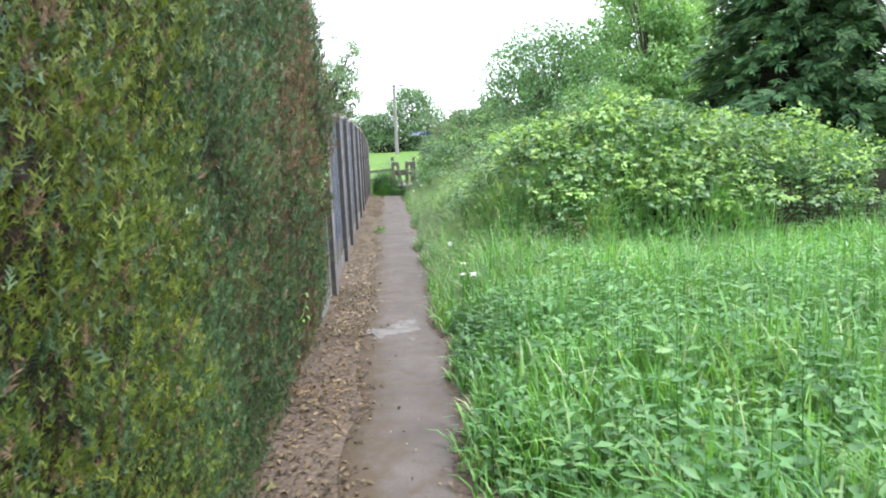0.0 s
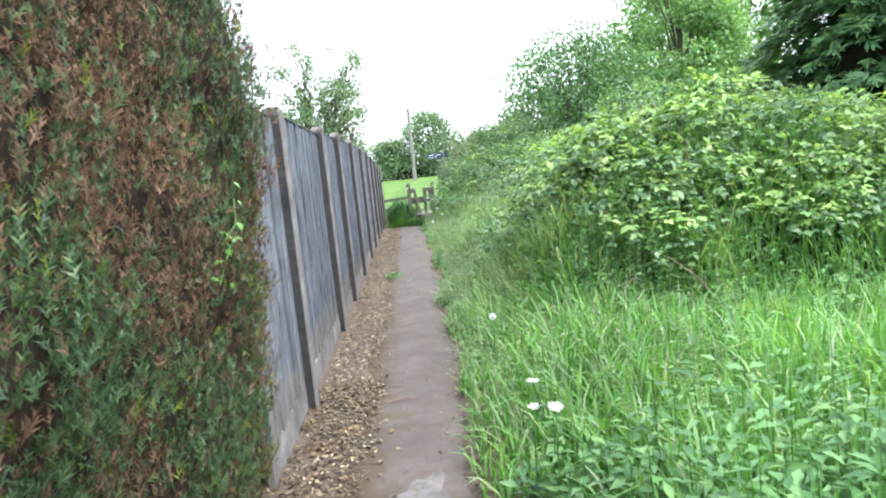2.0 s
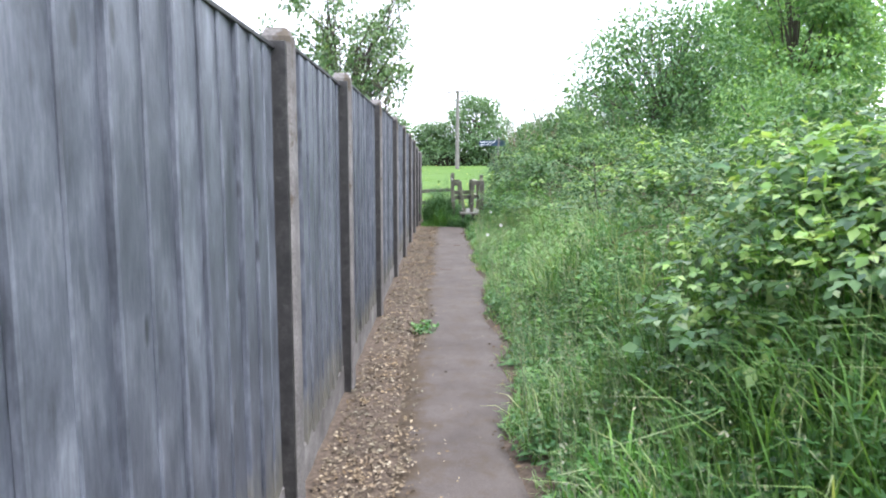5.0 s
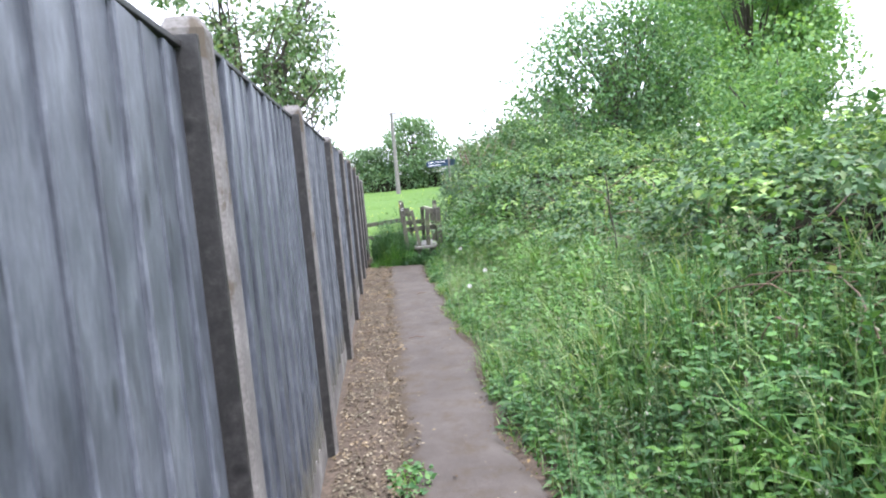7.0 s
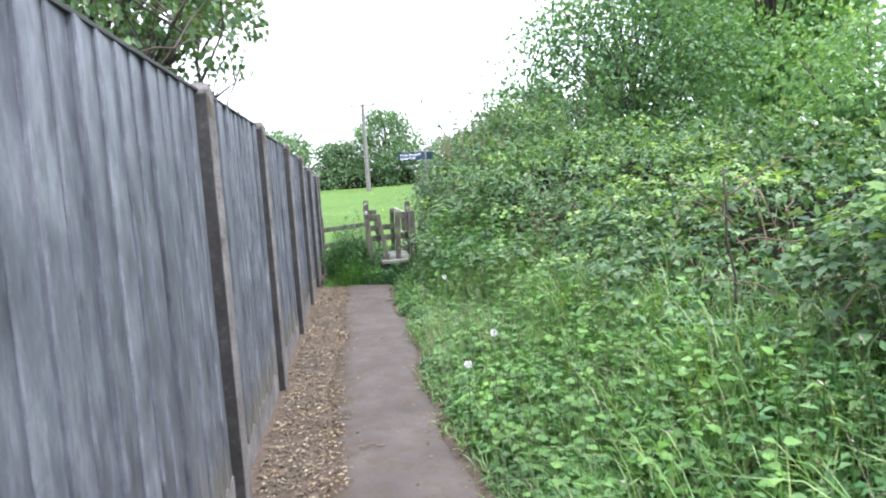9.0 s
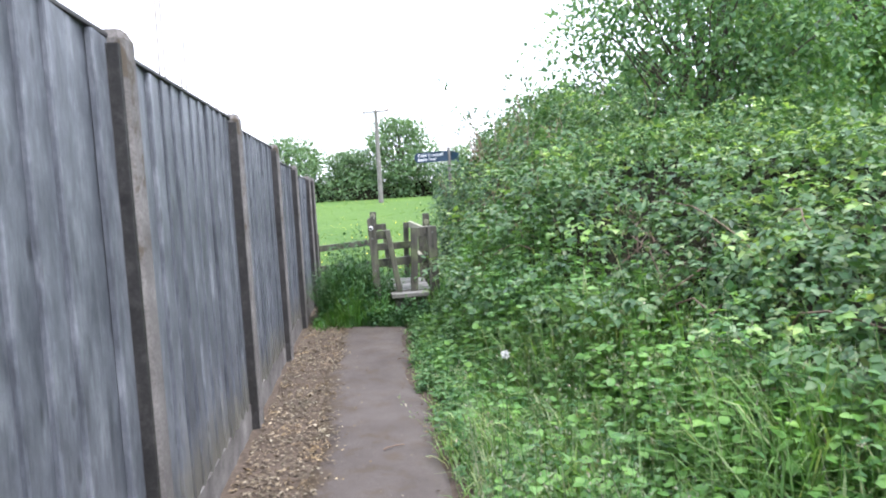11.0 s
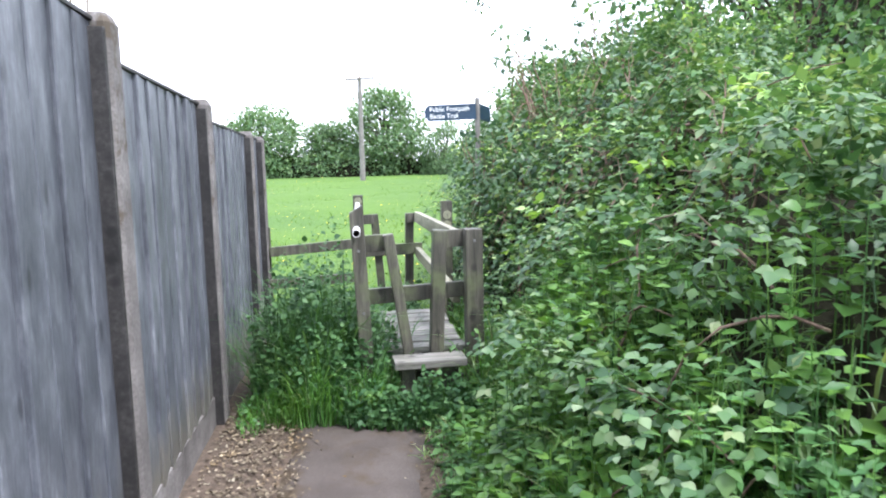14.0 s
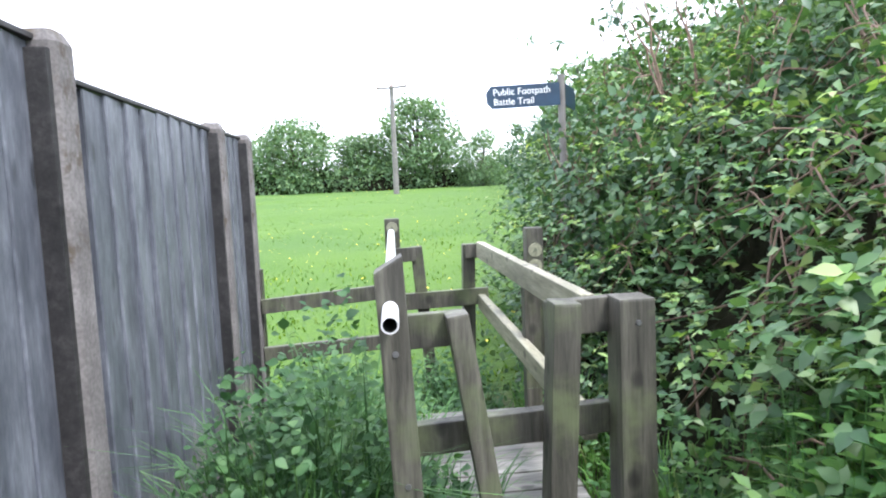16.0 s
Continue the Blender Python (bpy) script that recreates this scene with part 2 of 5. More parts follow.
def ground_material():
    m, nt, p, out = material("turf_and_soil")
    vec = coords(nt, (1, 1, 1)).outputs[0]
    fine = noise_fac(nt, vec, 30, 6, 0.7)
    slow = noise_fac(nt, vec, 0.25, 5)
    green = ramp(nt, fine, [(0.3, (0.028, 0.075, 0.004)), (0.55, (0.062, 0.135, 0.007)), (0.75, (0.1, 0.18, 0.012))])
    tint = ramp(nt, slow, [(0.35, (0.8, 0.88, 0.75)), (0.65, (1.2, 1.12, 0.9))])
    green = mix(nt, 1.0, green, tint, "MULTIPLY")
    soil = ramp(nt, fine, [(0.3, (0.045, 0.032, 0.02)), (0.7, (0.13, 0.1, 0.065))])
    sx = nt.nodes.new("ShaderNodeSeparateXYZ")
    nt.links.new(vec, sx.inputs[0])
    mr = nt.nodes.new("ShaderNodeMapRange")
    nt.links.new(sx.outputs[1], mr.inputs[0])
    mr.inputs[1].default_value, mr.inputs[2].default_value = 22.6, 23.6
    side = nt.nodes.new("ShaderNodeMath")
    side.operation, side.inputs[1].default_value = "SUBTRACT", 0.6
    nt.links.new(sx.outputs[0], side.inputs[0])
    away = nt.nodes.new("ShaderNodeMath")
    away.operation = "ABSOLUTE"
    nt.links.new(side.outputs[0], away.inputs[0])
    mx = nt.nodes.new("ShaderNodeMapRange")
    nt.links.new(away.outputs[0], mx.inputs[0])
    mx.inputs[1].default_value, mx.inputs[2].default_value = 1.2, 2.4
    turf = nt.nodes.new("ShaderNodeMath")
    turf.operation = "MAXIMUM"
    nt.links.new(mr.outputs[0], turf.inputs[0])
    nt.links.new(mx.outputs[0], turf.inputs[1])
    col = mix(nt, turf.outputs[0], soil, green)
    nt.links.new(col, p.inputs["Base Color"])
    p.inputs["Roughness"].default_value = 0.9
    bump(nt, p, fine, 0.6, 0.03)
    return m


GROUND = ground_material()
LITTER_SOIL = plain("litter_soil", (0.085, 0.062, 0.045), 0.95, 0, 35, 0.5, 0.01)
# near black: the shade behind the leaves is put into this colour
INNER_SHADE = plain("near_black_inner_shade", (0.018, 0.018, 0.011), 0.95, 0, 20, 0.6, 0.02)
# dead brown, taken darker to carry the shade behind the hedge's sprays
HEDGE_CORE = plain("dead_inner_hedge_with_shade", (0.03, 0.022, 0.017), 0.95, 0, 18, 0.6, 0.02)
for m in (INNER_SHADE, HEDGE_CORE):
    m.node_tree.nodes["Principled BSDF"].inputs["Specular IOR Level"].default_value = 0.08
BARK = plain("bark", (0.07, 0.057, 0.047), 0.9, 0, 25, 0.45, 0.01)
CANE = plain("dry_cane", (0.16, 0.105, 0.075), 0.7, 0, 30, 0.4)
GARDEN_CANE = plain("bamboo_cane", (0.2, 0.165, 0.12), 0.6, 0, 20, 0.3)
POLE_WOOD = plain("grey_pole", (0.17, 0.16, 0.15), 0.85, 0, 6, 0.25)
WHITE_PIPE = plain("white_pipe_paint", (0.62, 0.62, 0.62), 0.35, 0, 9, 0.06)
PIPE_IN = plain("pipe_inside", (0.015, 0.015, 0.015), 0.8)
BOLT = plain("galvanised_bolt", (0.2, 0.2, 0.2), 0.5, 0.8, 60, 0.3)
SIGN = plain("dark_blue_green_sign_paint", (0.012, 0.036, 0.07), 0.4, 0, 8, 0.25)
LETTER = plain("white_lettering", (0.82, 0.84, 0.84), 0.5, 0, 10, 0.03)
DISC = plain("faded_waymark_disc", (0.22, 0.22, 0.15), 0.5, 0, 60, 0.35)
DISC_MARK = plain("waymark_arrow", (0.12, 0.13, 0.09), 0.5, 0, 60, 0.2)
INSULATOR = plain("insulator_ceramic", (0.25, 0.16, 0.12), 0.3)
CHIP = leaf_material("wood_chip", [(0, (0.08, 0.056, 0.038)), (0.45, (0.16, 0.122, 0.088)), (0.85, (0.25, 0.2, 0.15)), (1, (0.42, 0.36, 0.29))], 0.9, 0.0, 0.95, 0.98)
DEAD_LEAF = leaf_material("dead_leaf", [(0, (0.045, 0.03, 0.02)), (0.5, (0.1, 0.065, 0.04)), (1, (0.24, 0.18, 0.11))], 0.85, 0.1, 0.9, 0.95)
GRASS = leaf_material("lush_grass", [(0, (0.06, 0.17, 0.02)), (0.5, (0.11, 0.27, 0.035)), (0.86, (0.17, 0.34, 0.06)), (1, (0.3, 0.34, 0.14))], 0.34, 0.4, 1.15)
VERGE_GRASS = leaf_material("seeding_grass", [(0, (0.06, 0.14, 0.025)), (0.6, (0.12, 0.23, 0.05)), (1, (0.25, 0.3, 0.12))], 0.45, 0.35, 1.25, 1.5)
FIELD_GRASS = leaf_material("field_grass", [(0, (0.1, 0.24, 0.02)), (0.6, (0.17, 0.34, 0.035)), (1, (0.27, 0.4, 0.07))], 0.6, 0.35, 0.62, 0.6)
NETTLE = leaf_material("nettle_leaf", [(0, (0.045, 0.13, 0.025)), (0.55, (0.085, 0.21, 0.04)), (1, (0.16, 0.3, 0.07))], 0.5, 0.3, 0.95, 1.8)
BRAMBLE = leaf_material("bramble_leaf", [(0, (0.035, 0.095, 0.02)), (0.45, (0.075, 0.17, 0.03)), (0.8, (0.13, 0.24, 0.05)), (1, (0.24, 0.32, 0.09))], 0.46, 0.32, 0.9, 2.2)
# lighter leaf for mound tops: young growth, and daylight painted into the colour
BRAMBLE_LIT_YOUNG = leaf_material("lit_young_bramble_leaf", [(0, (0.1, 0.21, 0.03)), (0.6, (0.18, 0.31, 0.05)), (1, (0.3, 0.4, 0.1))], 0.46, 0.4, 1.2, 1.9)
PANICLE = leaf_material("grass_panicle", [(0, (0.11, 0.18, 0.06)), (0.7, (0.2, 0.26, 0.12)), (1, (0.36, 0.34, 0.22))], 0.7, 0.3, 1.0, 1.5)
SHRUB = leaf_material("hawthorn_leaf", [(0, (0.035, 0.085, 0.025)), (0.6, (0.07, 0.15, 0.035)), (1, (0.14, 0.22, 0.06))], 0.4, 0.3, 0.95, 2.3)
LIGHT_TREE = leaf_material("light_tree_leaf", [(0, (0.07, 0.16, 0.035)), (0.6, (0.12, 0.24, 0.05)), (1, (0.2, 0.32, 0.08))], 0.5, 0.45, 1.2)
DARK_TREE = leaf_material("dark_tree_leaf", [(0, (0.03, 0.08, 0.025)), (0.6, (0.06, 0.13, 0.035)), (1, (0.11, 0.19, 0.055))], 0.5, 0.4, 1.5, 1.6)
FAR_TREE = leaf_material("far_tree_leaf", [(0, (0.055, 0.11, 0.035)), (0.6, (0.085, 0.155, 0.048)), (1, (0.13, 0.205, 0.07))], 0.6, 0.35, 1.35, 1.7)
CONIFER = leaf_material("dark_conifer_spray", [(0, (0.022, 0.06, 0.026)), (0.6, (0.045, 0.105, 0.04)), (1, (0.085, 0.15, 0.05))], 0.55, 0.25, 1.6, 1.2)
HEDGE_GREEN = leaf_material("cypress_green", [(0, (0.03, 0.07, 0.018)), (0.5, (0.06, 0.125, 0.028)), (1, (0.13, 0.2, 0.05))], 0.55, 0.15, 0.75)
HEDGE_YELLOW = leaf_material("cypress_yellow_green", [(0, (0.08, 0.13, 0.015)), (0.5, (0.16, 0.23, 0.025)), (1, (0.3, 0.35, 0.05))], 0.55, 0.2, 0.62, 1.1)
HEDGE_DEAD = leaf_material("cypress_dead", [(0, (0.07, 0.04, 0.029)), (0.5, (0.14, 0.076, 0.052)), (1, (0.23, 0.14, 0.105))], 0.8, 0.05, 0.8, 0.85)
APPLE = leaf_material("apple_leaf", [(0, (0.06, 0.12, 0.03)), (0.6, (0.1, 0.19, 0.045)), (1, (0.2, 0.27, 0.09))], 0.4, 0.3)
BUTTERCUP = plain("buttercup_petal", (0.75, 0.6, 0.03), 0.4)
CLOCK = plain("seed_head", (0.75, 0.75, 0.72), 0.9)
BINDWEED = leaf_material("bindweed_leaf", [(0, (0.1, 0.25, 0.03)), (1, (0.2, 0.38, 0.06))], 0.4, 0.35)
STILE_WEED = leaf_material("dark_weed_leaf", [(0, (0.03, 0.085, 0.025)), (0.6, (0.055, 0.14, 0.035)), (1, (0.1, 0.2, 0.06))], 0.6, 0.35, 1.2, 1.5)
UMBEL = plain("white_petals", (0.62, 0.62, 0.56), 0.8)

# ---- helpers of this scene ----
rng = np.random.default_rng(7)


def thing(name, label, category, group="", kind="", at=(0, 0, 0)):
    ob = new(name)
    ob.location = at
    ob.empty_display_size = 0.1
    return tagged(ob, label, category, group, kind)


def part(name, data, mat, parent, label="", at=None):
    """Links a bmesh or a mesh as one object under a thing or a part."""
    if isinstance(data, bmesh.types.BMesh):
        me = bpy.data.meshes.new(name)
        data.to_mesh(me)
        data.free()
    else:
        me = data
    if not me.materials:
        me.materials.append(mat)
    ob = new(name, me)
    ob.parent = parent
    if at is not None:
        ob.matrix_basis = at
    return tagged(ob, label)


def box(bm, size, m, bevel=0.0):
    r = bmesh.ops.create_cube(bm, size=1.0, matrix=m @ Matrix.Diagonal((*size, 1)))
    if bevel:
        edges = list({e for v in r["verts"] for e in v.link_edges})
        bmesh.ops.bevel(bm, geom=edges, offset=bevel, segments=2, affect="EDGES", profile=0.7)
    return bm


def block(size, at=(0, 0, 0), bevel=0.0, rx=0, ry=0, rz=0):
    return box(bmesh.new(), size, pose(*at, rx, ry, rz), bevel)


def beam(p, q, width, depth, bevel=0.006, roll=0.0):
    """A squared timber from p to q."""
    p, q = Vector(p), Vector(q)
    d = q - p
    m = Matrix.Translation((p + q) / 2) @ d.to_track_quat("Z", "Y").to_matrix().to_4x4() @ pose(0, 0, 0, 0, 0, roll)
    return box(bmesh.new(), (width, depth, d.length), m, bevel)


def rod(p, q, r, sides=12, r2=None):
    p, q = Vector(p), Vector(q)
    d = q - p
    bm = bmesh.new()
    m = Matrix.Translation((p + q) / 2) @ d.to_track_quat("Z", "Y").to_matrix().to_4x4()
    bmesh.ops.create_cone(bm, cap_ends=True, segments=sides, radius1=r, radius2=r if r2 is None else r2, depth=d.length, matrix=m)
    return bm


def tri_mesh(name, verts, tris, smooth=False):
    """One mesh of many alike pieces: verts (n, k, 3), tris (m, 3)."""
    n, k = verts.shape[:2]
    idx = (np.asarray(tris)[None] + (np.arange(n) * k)[:, None, None]).reshape(-1, 3).astype(np.int32)
    me = bpy.data.meshes.new(name)
    me.vertices.add(n * k)
    me.vertices.foreach_set("co", verts.reshape(-1).astype(np.float32))
    me.loops.add(idx.size)
    me.loops.foreach_set("vertex_index", idx.reshape(-1))
    me.polygons.add(len(idx))
    me.polygons.foreach_set("loop_start", np.arange(0, idx.size, 3, dtype=np.int32))
    if smooth:
        me.polygons.foreach_set("use_smooth", np.ones(len(idx), dtype=bool))
    me.update(calc_edges=True)
    return me


def unit(v):
    return v / np.maximum(np.linalg.norm(v, axis=-1, keepdims=True), 1e-9)


def scatter(name, shape, pos, along, normal, size):
    """Copies of a small shape (verts, tris) in one mesh, each along its own direction."""
    tv, tt = shape
    y = unit(along)
    x = unit(np.cross(y, normal))
    z = np.cross(x, y)
    s = size[:, None, None]
    v = pos[:, None] + s * (tv[None, :, :1] * x[:, None] + tv[None, :, 1:2] * y[:, None] + tv[None, :, 2:] * z[:, None])
    return tri_mesh(name, v, tt)


LEAF4 = (np.array([[0, 0, 0], [-0.33, 0.42, 0.07], [0.33, 0.42, 0.07], [0, 0.45, -0.02], [0, 1, -0.12]]), [[0, 3, 1], [0, 2, 3], [1, 3, 4], [3, 2, 4]])
NARROW = (LEAF4[0] * np.array([0.62, 1, 1]), LEAF4[1])
LEAF8 = (np.array([[0, 0, 0], [-0.33, 0.22, 0.05], [0.33, 0.22, 0.05], [0, 0.28, -0.02], [-0.36, 0.52, 0.04], [0.36, 0.52, 0.04], [0, 0.62, -0.05], [0, 1, -0.16]]),
         [[0, 3, 1], [0, 2, 3], [1, 3, 6], [1, 6, 4], [3, 2, 5], [3, 5, 6], [4, 6, 7], [6, 5, 7]])


def spray_shape(w):
    """A flat conifer spray with five narrow fingers."""
    vs, ts = [], []
    for i, (a, l, y0) in enumerate([(0, 1.0, 0), (24, 0.5, 0.42), (-26, 0.55, 0.3), (34, 0.6, 0.12), (-36, 0.6, 0.02)]):
        c, s = math.cos(radians(a)), math.sin(radians(a))
        b = len(vs)
        lift = 0.07 * (i % 3 - 1)
        for u, t in ((0, 0), (-w, 0.5), (0, 1), (w, 0.5)):
            vs.append((u * c + s * t * l, y0 + c * t * l - u * s, lift * t))
        ts += [[b, b + 3, b + 1], [b + 1, b + 3, b + 2]]
    return np.array(vs), ts


def frond_shape():
    """A small clipped cypress frond: a stem set with short scaly fingers on both sides."""
    vs, ts = [(-0.03, 0, 0), (0.03, 0, 0), (0, 1, 0.05)], [[0, 1, 2]]
    for i in range(7):
        sgn = 1 if i % 2 else -1
        y0 = 0.1 + 0.12 * i
        l = 0.46 - 0.035 * i
        a = radians(48 - 3 * i)
        b = len(vs)
        tip = (sgn * l * math.sin(a), y0 + l * math.cos(a), 0.1 * (i % 3 - 1))
        vs += [(0, y0 - 0.085, 0), (0, y0 + 0.085, 0), tip]
        ts.append([b, b + 1, b + 2] if sgn < 0 else [b + 1, b, b + 2])
    return np.array(vs), ts


FROND = frond_shape()
SPRAY_WIDE = spray_shape(0.075)


def value_noise(p, scale, seed=0):
    """Smooth noise of points (n, 2) or (n, 3), about 0 to 1."""
    p = np.asarray(p) * scale + seed * 17.31
    a = np.sin(p[:, 0] * 1.7 + 1.3 * np.sin(p[:, 1] * 1.1 + seed)) * np.sin(p[:, 1] * 1.9 + 1.7 * np.sin(p[:, 0] * 0.9 + 2.1))
    b = np.sin(p[:, 0] * 3.9 + 2.2 * np.sin(p[:, 1] * 2.7)) * np.sin(p[:, 1] * 4.3 + 1.4 * np.sin(p[:, 0] * 3.1 + 0.7))
    if p.shape[1] > 2:
        a = a * 0.7 + 0.5 * np.sin(p[:, 2] * 1.8 + p[:, 0] * 0.8 + 1.1 * np.sin(p[:, 1] * 1.3))
        b = b * 0.7 + 0.5 * np.sin(p[:, 2] * 4.1 + p[:, 1] * 2.3)
    return np.clip(0.5 + 0.36 * a + 0.2 * b, 0, 1)


def blades(name, base, height, lean, width):
    """Curved grass blades."""
    n = len(base)
    ang = rng.uniform(0, 2 * math.pi, n)
    h = np.stack([np.cos(ang), np.sin(ang), np.zeros(n)], 1)
    side = np.stack([-np.sin(ang), np.cos(ang), np.zeros(n)], 1)
    rows = []
    for t, w in ((0, 0.8), (0.4, 1.0), (0.75, 0.7)):
        c = base + h * (lean * height * t * t)[:, None] + np.array([0, 0, 1]) * (height * (t - 0.35 * lean * t * t * t))[:, None]
        rows += [c - side * (width * w)[:, None], c + side * (width * w)[:, None]]
    rows.append(base + h * (lean * height)[:, None] + np.array([0, 0, 1]) * (height * (1 - 0.45 * lean))[:, None])
    v = np.stack(rows, 1)
    return tri_mesh(name, v, [[0, 1, 3], [0, 3, 2], [2, 3, 5], [2, 5, 4], [4, 5, 6]])


def tubes(name, lines, sides=6):
    """Tapered round branches: each line a list of (point, radius)."""
    bm = bmesh.new()
    for line in lines:
        rings = []
        for i, (p, r) in enumerate(line):
            d = (Vector(line[min(i + 1, len(line) - 1)][0]) - Vector(line[max(i - 1, 0)][0])).normalized()
            u = d.orthogonal().normalized()
            w = d.cross(u)
            rings.append([bm.verts.new(Vector(p) + (u * math.cos(a) + w * math.sin(a)) * r) for a in (2 * math.pi * k / sides for k in range(sides))])
        for a, b in zip(rings, rings[1:]):
            for k in range(sides):
                bm.faces.new((a[k], a[(k + 1) % sides], b[(k + 1) % sides], b[k])).smooth = True
        bm.faces.new(rings[-1])
    me = bpy.data.meshes.new(name)
    bm.to_mesh(me)
    bm.free()
    return me


def bent(p, q, sag, n=5, r0=0.02, r1=0.006, wob=0.0):
    p, q = Vector(p), Vector(q)
    out = []
    for i in range(n + 1):
        t = i / n
        j = Vector(rng.normal(0, 1, 3)) * wob * math.sin(math.pi * t)
        out.append((p.lerp(q, t) + Vector((0, 0, sag * 4 * t * (1 - t))) + j, r0 + (r1 - r0) * t))
    return out


def field_height(y):
    t = np.clip((np.asarray(y, dtype=float) - 24) / 36, 0, 1)
    return 1.3 * t * t * (3 - 2 * t)


# ---- ground: one sheet to the horizon ----
def ground():
    xs = np.concatenate([[-900, -400, -150, -60, -25, -12], np.arange(-6, 12.1, 0.5), [16, 25, 60, 150, 400, 900]])
    ys = np.concatenate([[-600, -200, -60, -20, -8], np.arange(-4, 66, 0.5), [75, 90, 150, 400, 1200]])
    gx, gy = np.meshgrid(xs, ys)
    p = np.stack([gx.ravel(), gy.ravel()], 1)
    z = field_height(p[:, 1]) + np.where(p[:, 1] > 25, 0.12 * (value_noise(p, 0.35) - 0.5), 0) - 0.02
    v = np.column_stack([p, z])
    w = len(xs)
    me = bpy.data.meshes.new("ground")
    me.from_pydata(v.tolist(), [], [(j * w + i, j * w + i + 1, (j + 1) * w + i + 1, (j + 1) * w + i) for j in range(len(ys) - 1) for i in range(w - 1)])
    for f in me.polygons:
        f.use_smooth = True
    me.materials.append(GROUND)
    tagged(new("ground", me), "soil and bright green pasture running to the far trees", "ground", kind="structure")


ground()


def path_left(y):
    return 0.17 + 0.006 * np.clip(y, 0, 18) + 0.03 * np.sin(y * 2.3) + 0.02 * np.sin(y * 5.9 + 1)


def path_right(y):
    return 0.73 + 0.21 * np.clip((y - 3) / 10, 0, 1) + 0.035 * np.sin(y * 1.9 + 0.5) + 0.03 * np.sin(y * 4.7)


def strip(name, left, right, y0, y1, z, mat, label, nx=8, step=0.12, rough=0.006):
    ys = np.arange(y0, y1 + step / 2, step)
    v = []
    for y in ys:
        for i in range(nx + 1):
            t = i / nx
            x = left(y) + (right(y) - left(y)) * t
            v.append((x, y, z + rough * noise.noise((x * 6, y * 6, 0)) + 0.012 * math.sin(math.pi * t) - 0.02 * (i in (0, nx))))
    me = bpy.data.meshes.new(name)
    k = nx + 1
    me.from_pydata(v, [], [(j * k + i, j * k + i + 1, (j + 1) * k + i + 1, (j + 1) * k + i) for j in range(len(ys) - 1) for i in range(nx)])
    for f in me.polygons:
        f.use_smooth = True
    me.materials.append(mat)
    return tagged(new(name, me), label, "path", kind="structure")


strip("path", path_left, path_right, -6, 20.72, 0.0, ASPHALT, "narrow worn asphalt footpath with mossy edges")
strip("ground_litter_strip", lambda y: -0.5 + 0 * y, lambda y: path_left(y) + 0.04, -6, 21.5, -0.006, LITTER_SOIL, "brown earth strip with bark chips under the fence", 8, 0.12, 0.015)
strip("ground_path_edge", lambda y: path_right(y) - 0.05, lambda y: path_right(y) + 0.35, -6, 20.6, -0.008, LITTER_SOIL, "bare brown soil edge beside the path", 5, 0.12, 0.02)


def worn_patch():
    bm = bmesh.new()
    c = bm.verts.new((0.47, 4.7, 0.017))
    ring = []
    for k in range(64):
        a = 2 * math.pi * k / 64
        ca, sa = math.cos(a), math.sin(a)
        r = 1 + 0.5 * noise.noise((ca * 1.5, sa * 1.5, 1)) + 0.35 * noise.noise((ca * 4, sa * 4, 5)) + 0.2 * noise.noise((ca * 11, sa * 11, 9))
        ring.append(bm.verts.new((0.47 + 0.2 * r * ca, 4.7 + 0.3 * r * sa, 0.009)))
    for k in range(64):
        bm.faces.new((c, ring[k], ring[(k + 1) % 64]))
    me = bpy.data.meshes.new("path_patch")
    bm.to_mesh(me)
    bm.free()
    me.materials.append(PATCH)
    tagged(new("path_patch", me), "pale worn cement patch in the asphalt path", "path", kind="structure")


worn_patch()

# ---- fence ----
POST_Y = [5.0, 6.15, 8.2, 9.72, 11.7, 13.85, 15.65, 17.52, 19.25, 20.72, 22.33, 23.02]
PANEL_TOP = [1.7, 1.74, 1.79, 1.84, 1.88, 1.89, 1.86, 1.82, 1.72, 1.65, 1.66]
FX = -0.122


def concrete_post(height):
    bm = bmesh.new()
    w, d = 0.052, 0.055
    # an octagon-edged post, its top sloped on four sides
    ring = lambda z, k: [bm.verts.new((x * k, y * k, z)) for x, y in ((-w, -d + 0.014), (-w + 0.014, -d), (w - 0.014, -d), (w, -d + 0.014), (w, d - 0.014), (w - 0.014, d), (-w + 0.014, d), (-w, d - 0.014))]
    rings = [ring(-0.15, 1), ring(height - 0.03, 1), ring(height, 0.72)]
    for a, b in zip(rings, rings[1:]):
        for k in range(8):
            bm.faces.new((a[k], a[(k + 1) % 8], b[(k + 1) % 8], b[k]))
    bm.faces.new(rings[-1])
    bm.faces.new(rings[0][::-1])
    return bm


fence = thing("fence", "silver-grey weathered board fence with concrete posts along the path", "fence")
for i, y in enumerate(POST_Y):
    if i == 0:
        continue  # the fence begins inside the hedge
    top = max(PANEL_TOP[max(i - 1, 0)], PANEL_TOP[min(i, 10)]) + 0.025
    post = part("post", concrete_post(top), CONCRETE, fence, "weathered concrete post with brown lichen")
    post.location = (FX + 0.015, y, 0)
    # added dark strip: shade and weathering of the post's near face as colour
    part("batten", block((0.085, 0.022, top - 0.04), (0.0, -0.067, top / 2 - 0.03), 0.004), CAP_WOOD, post, "dark strip added for the post's shaded and weathered near side")


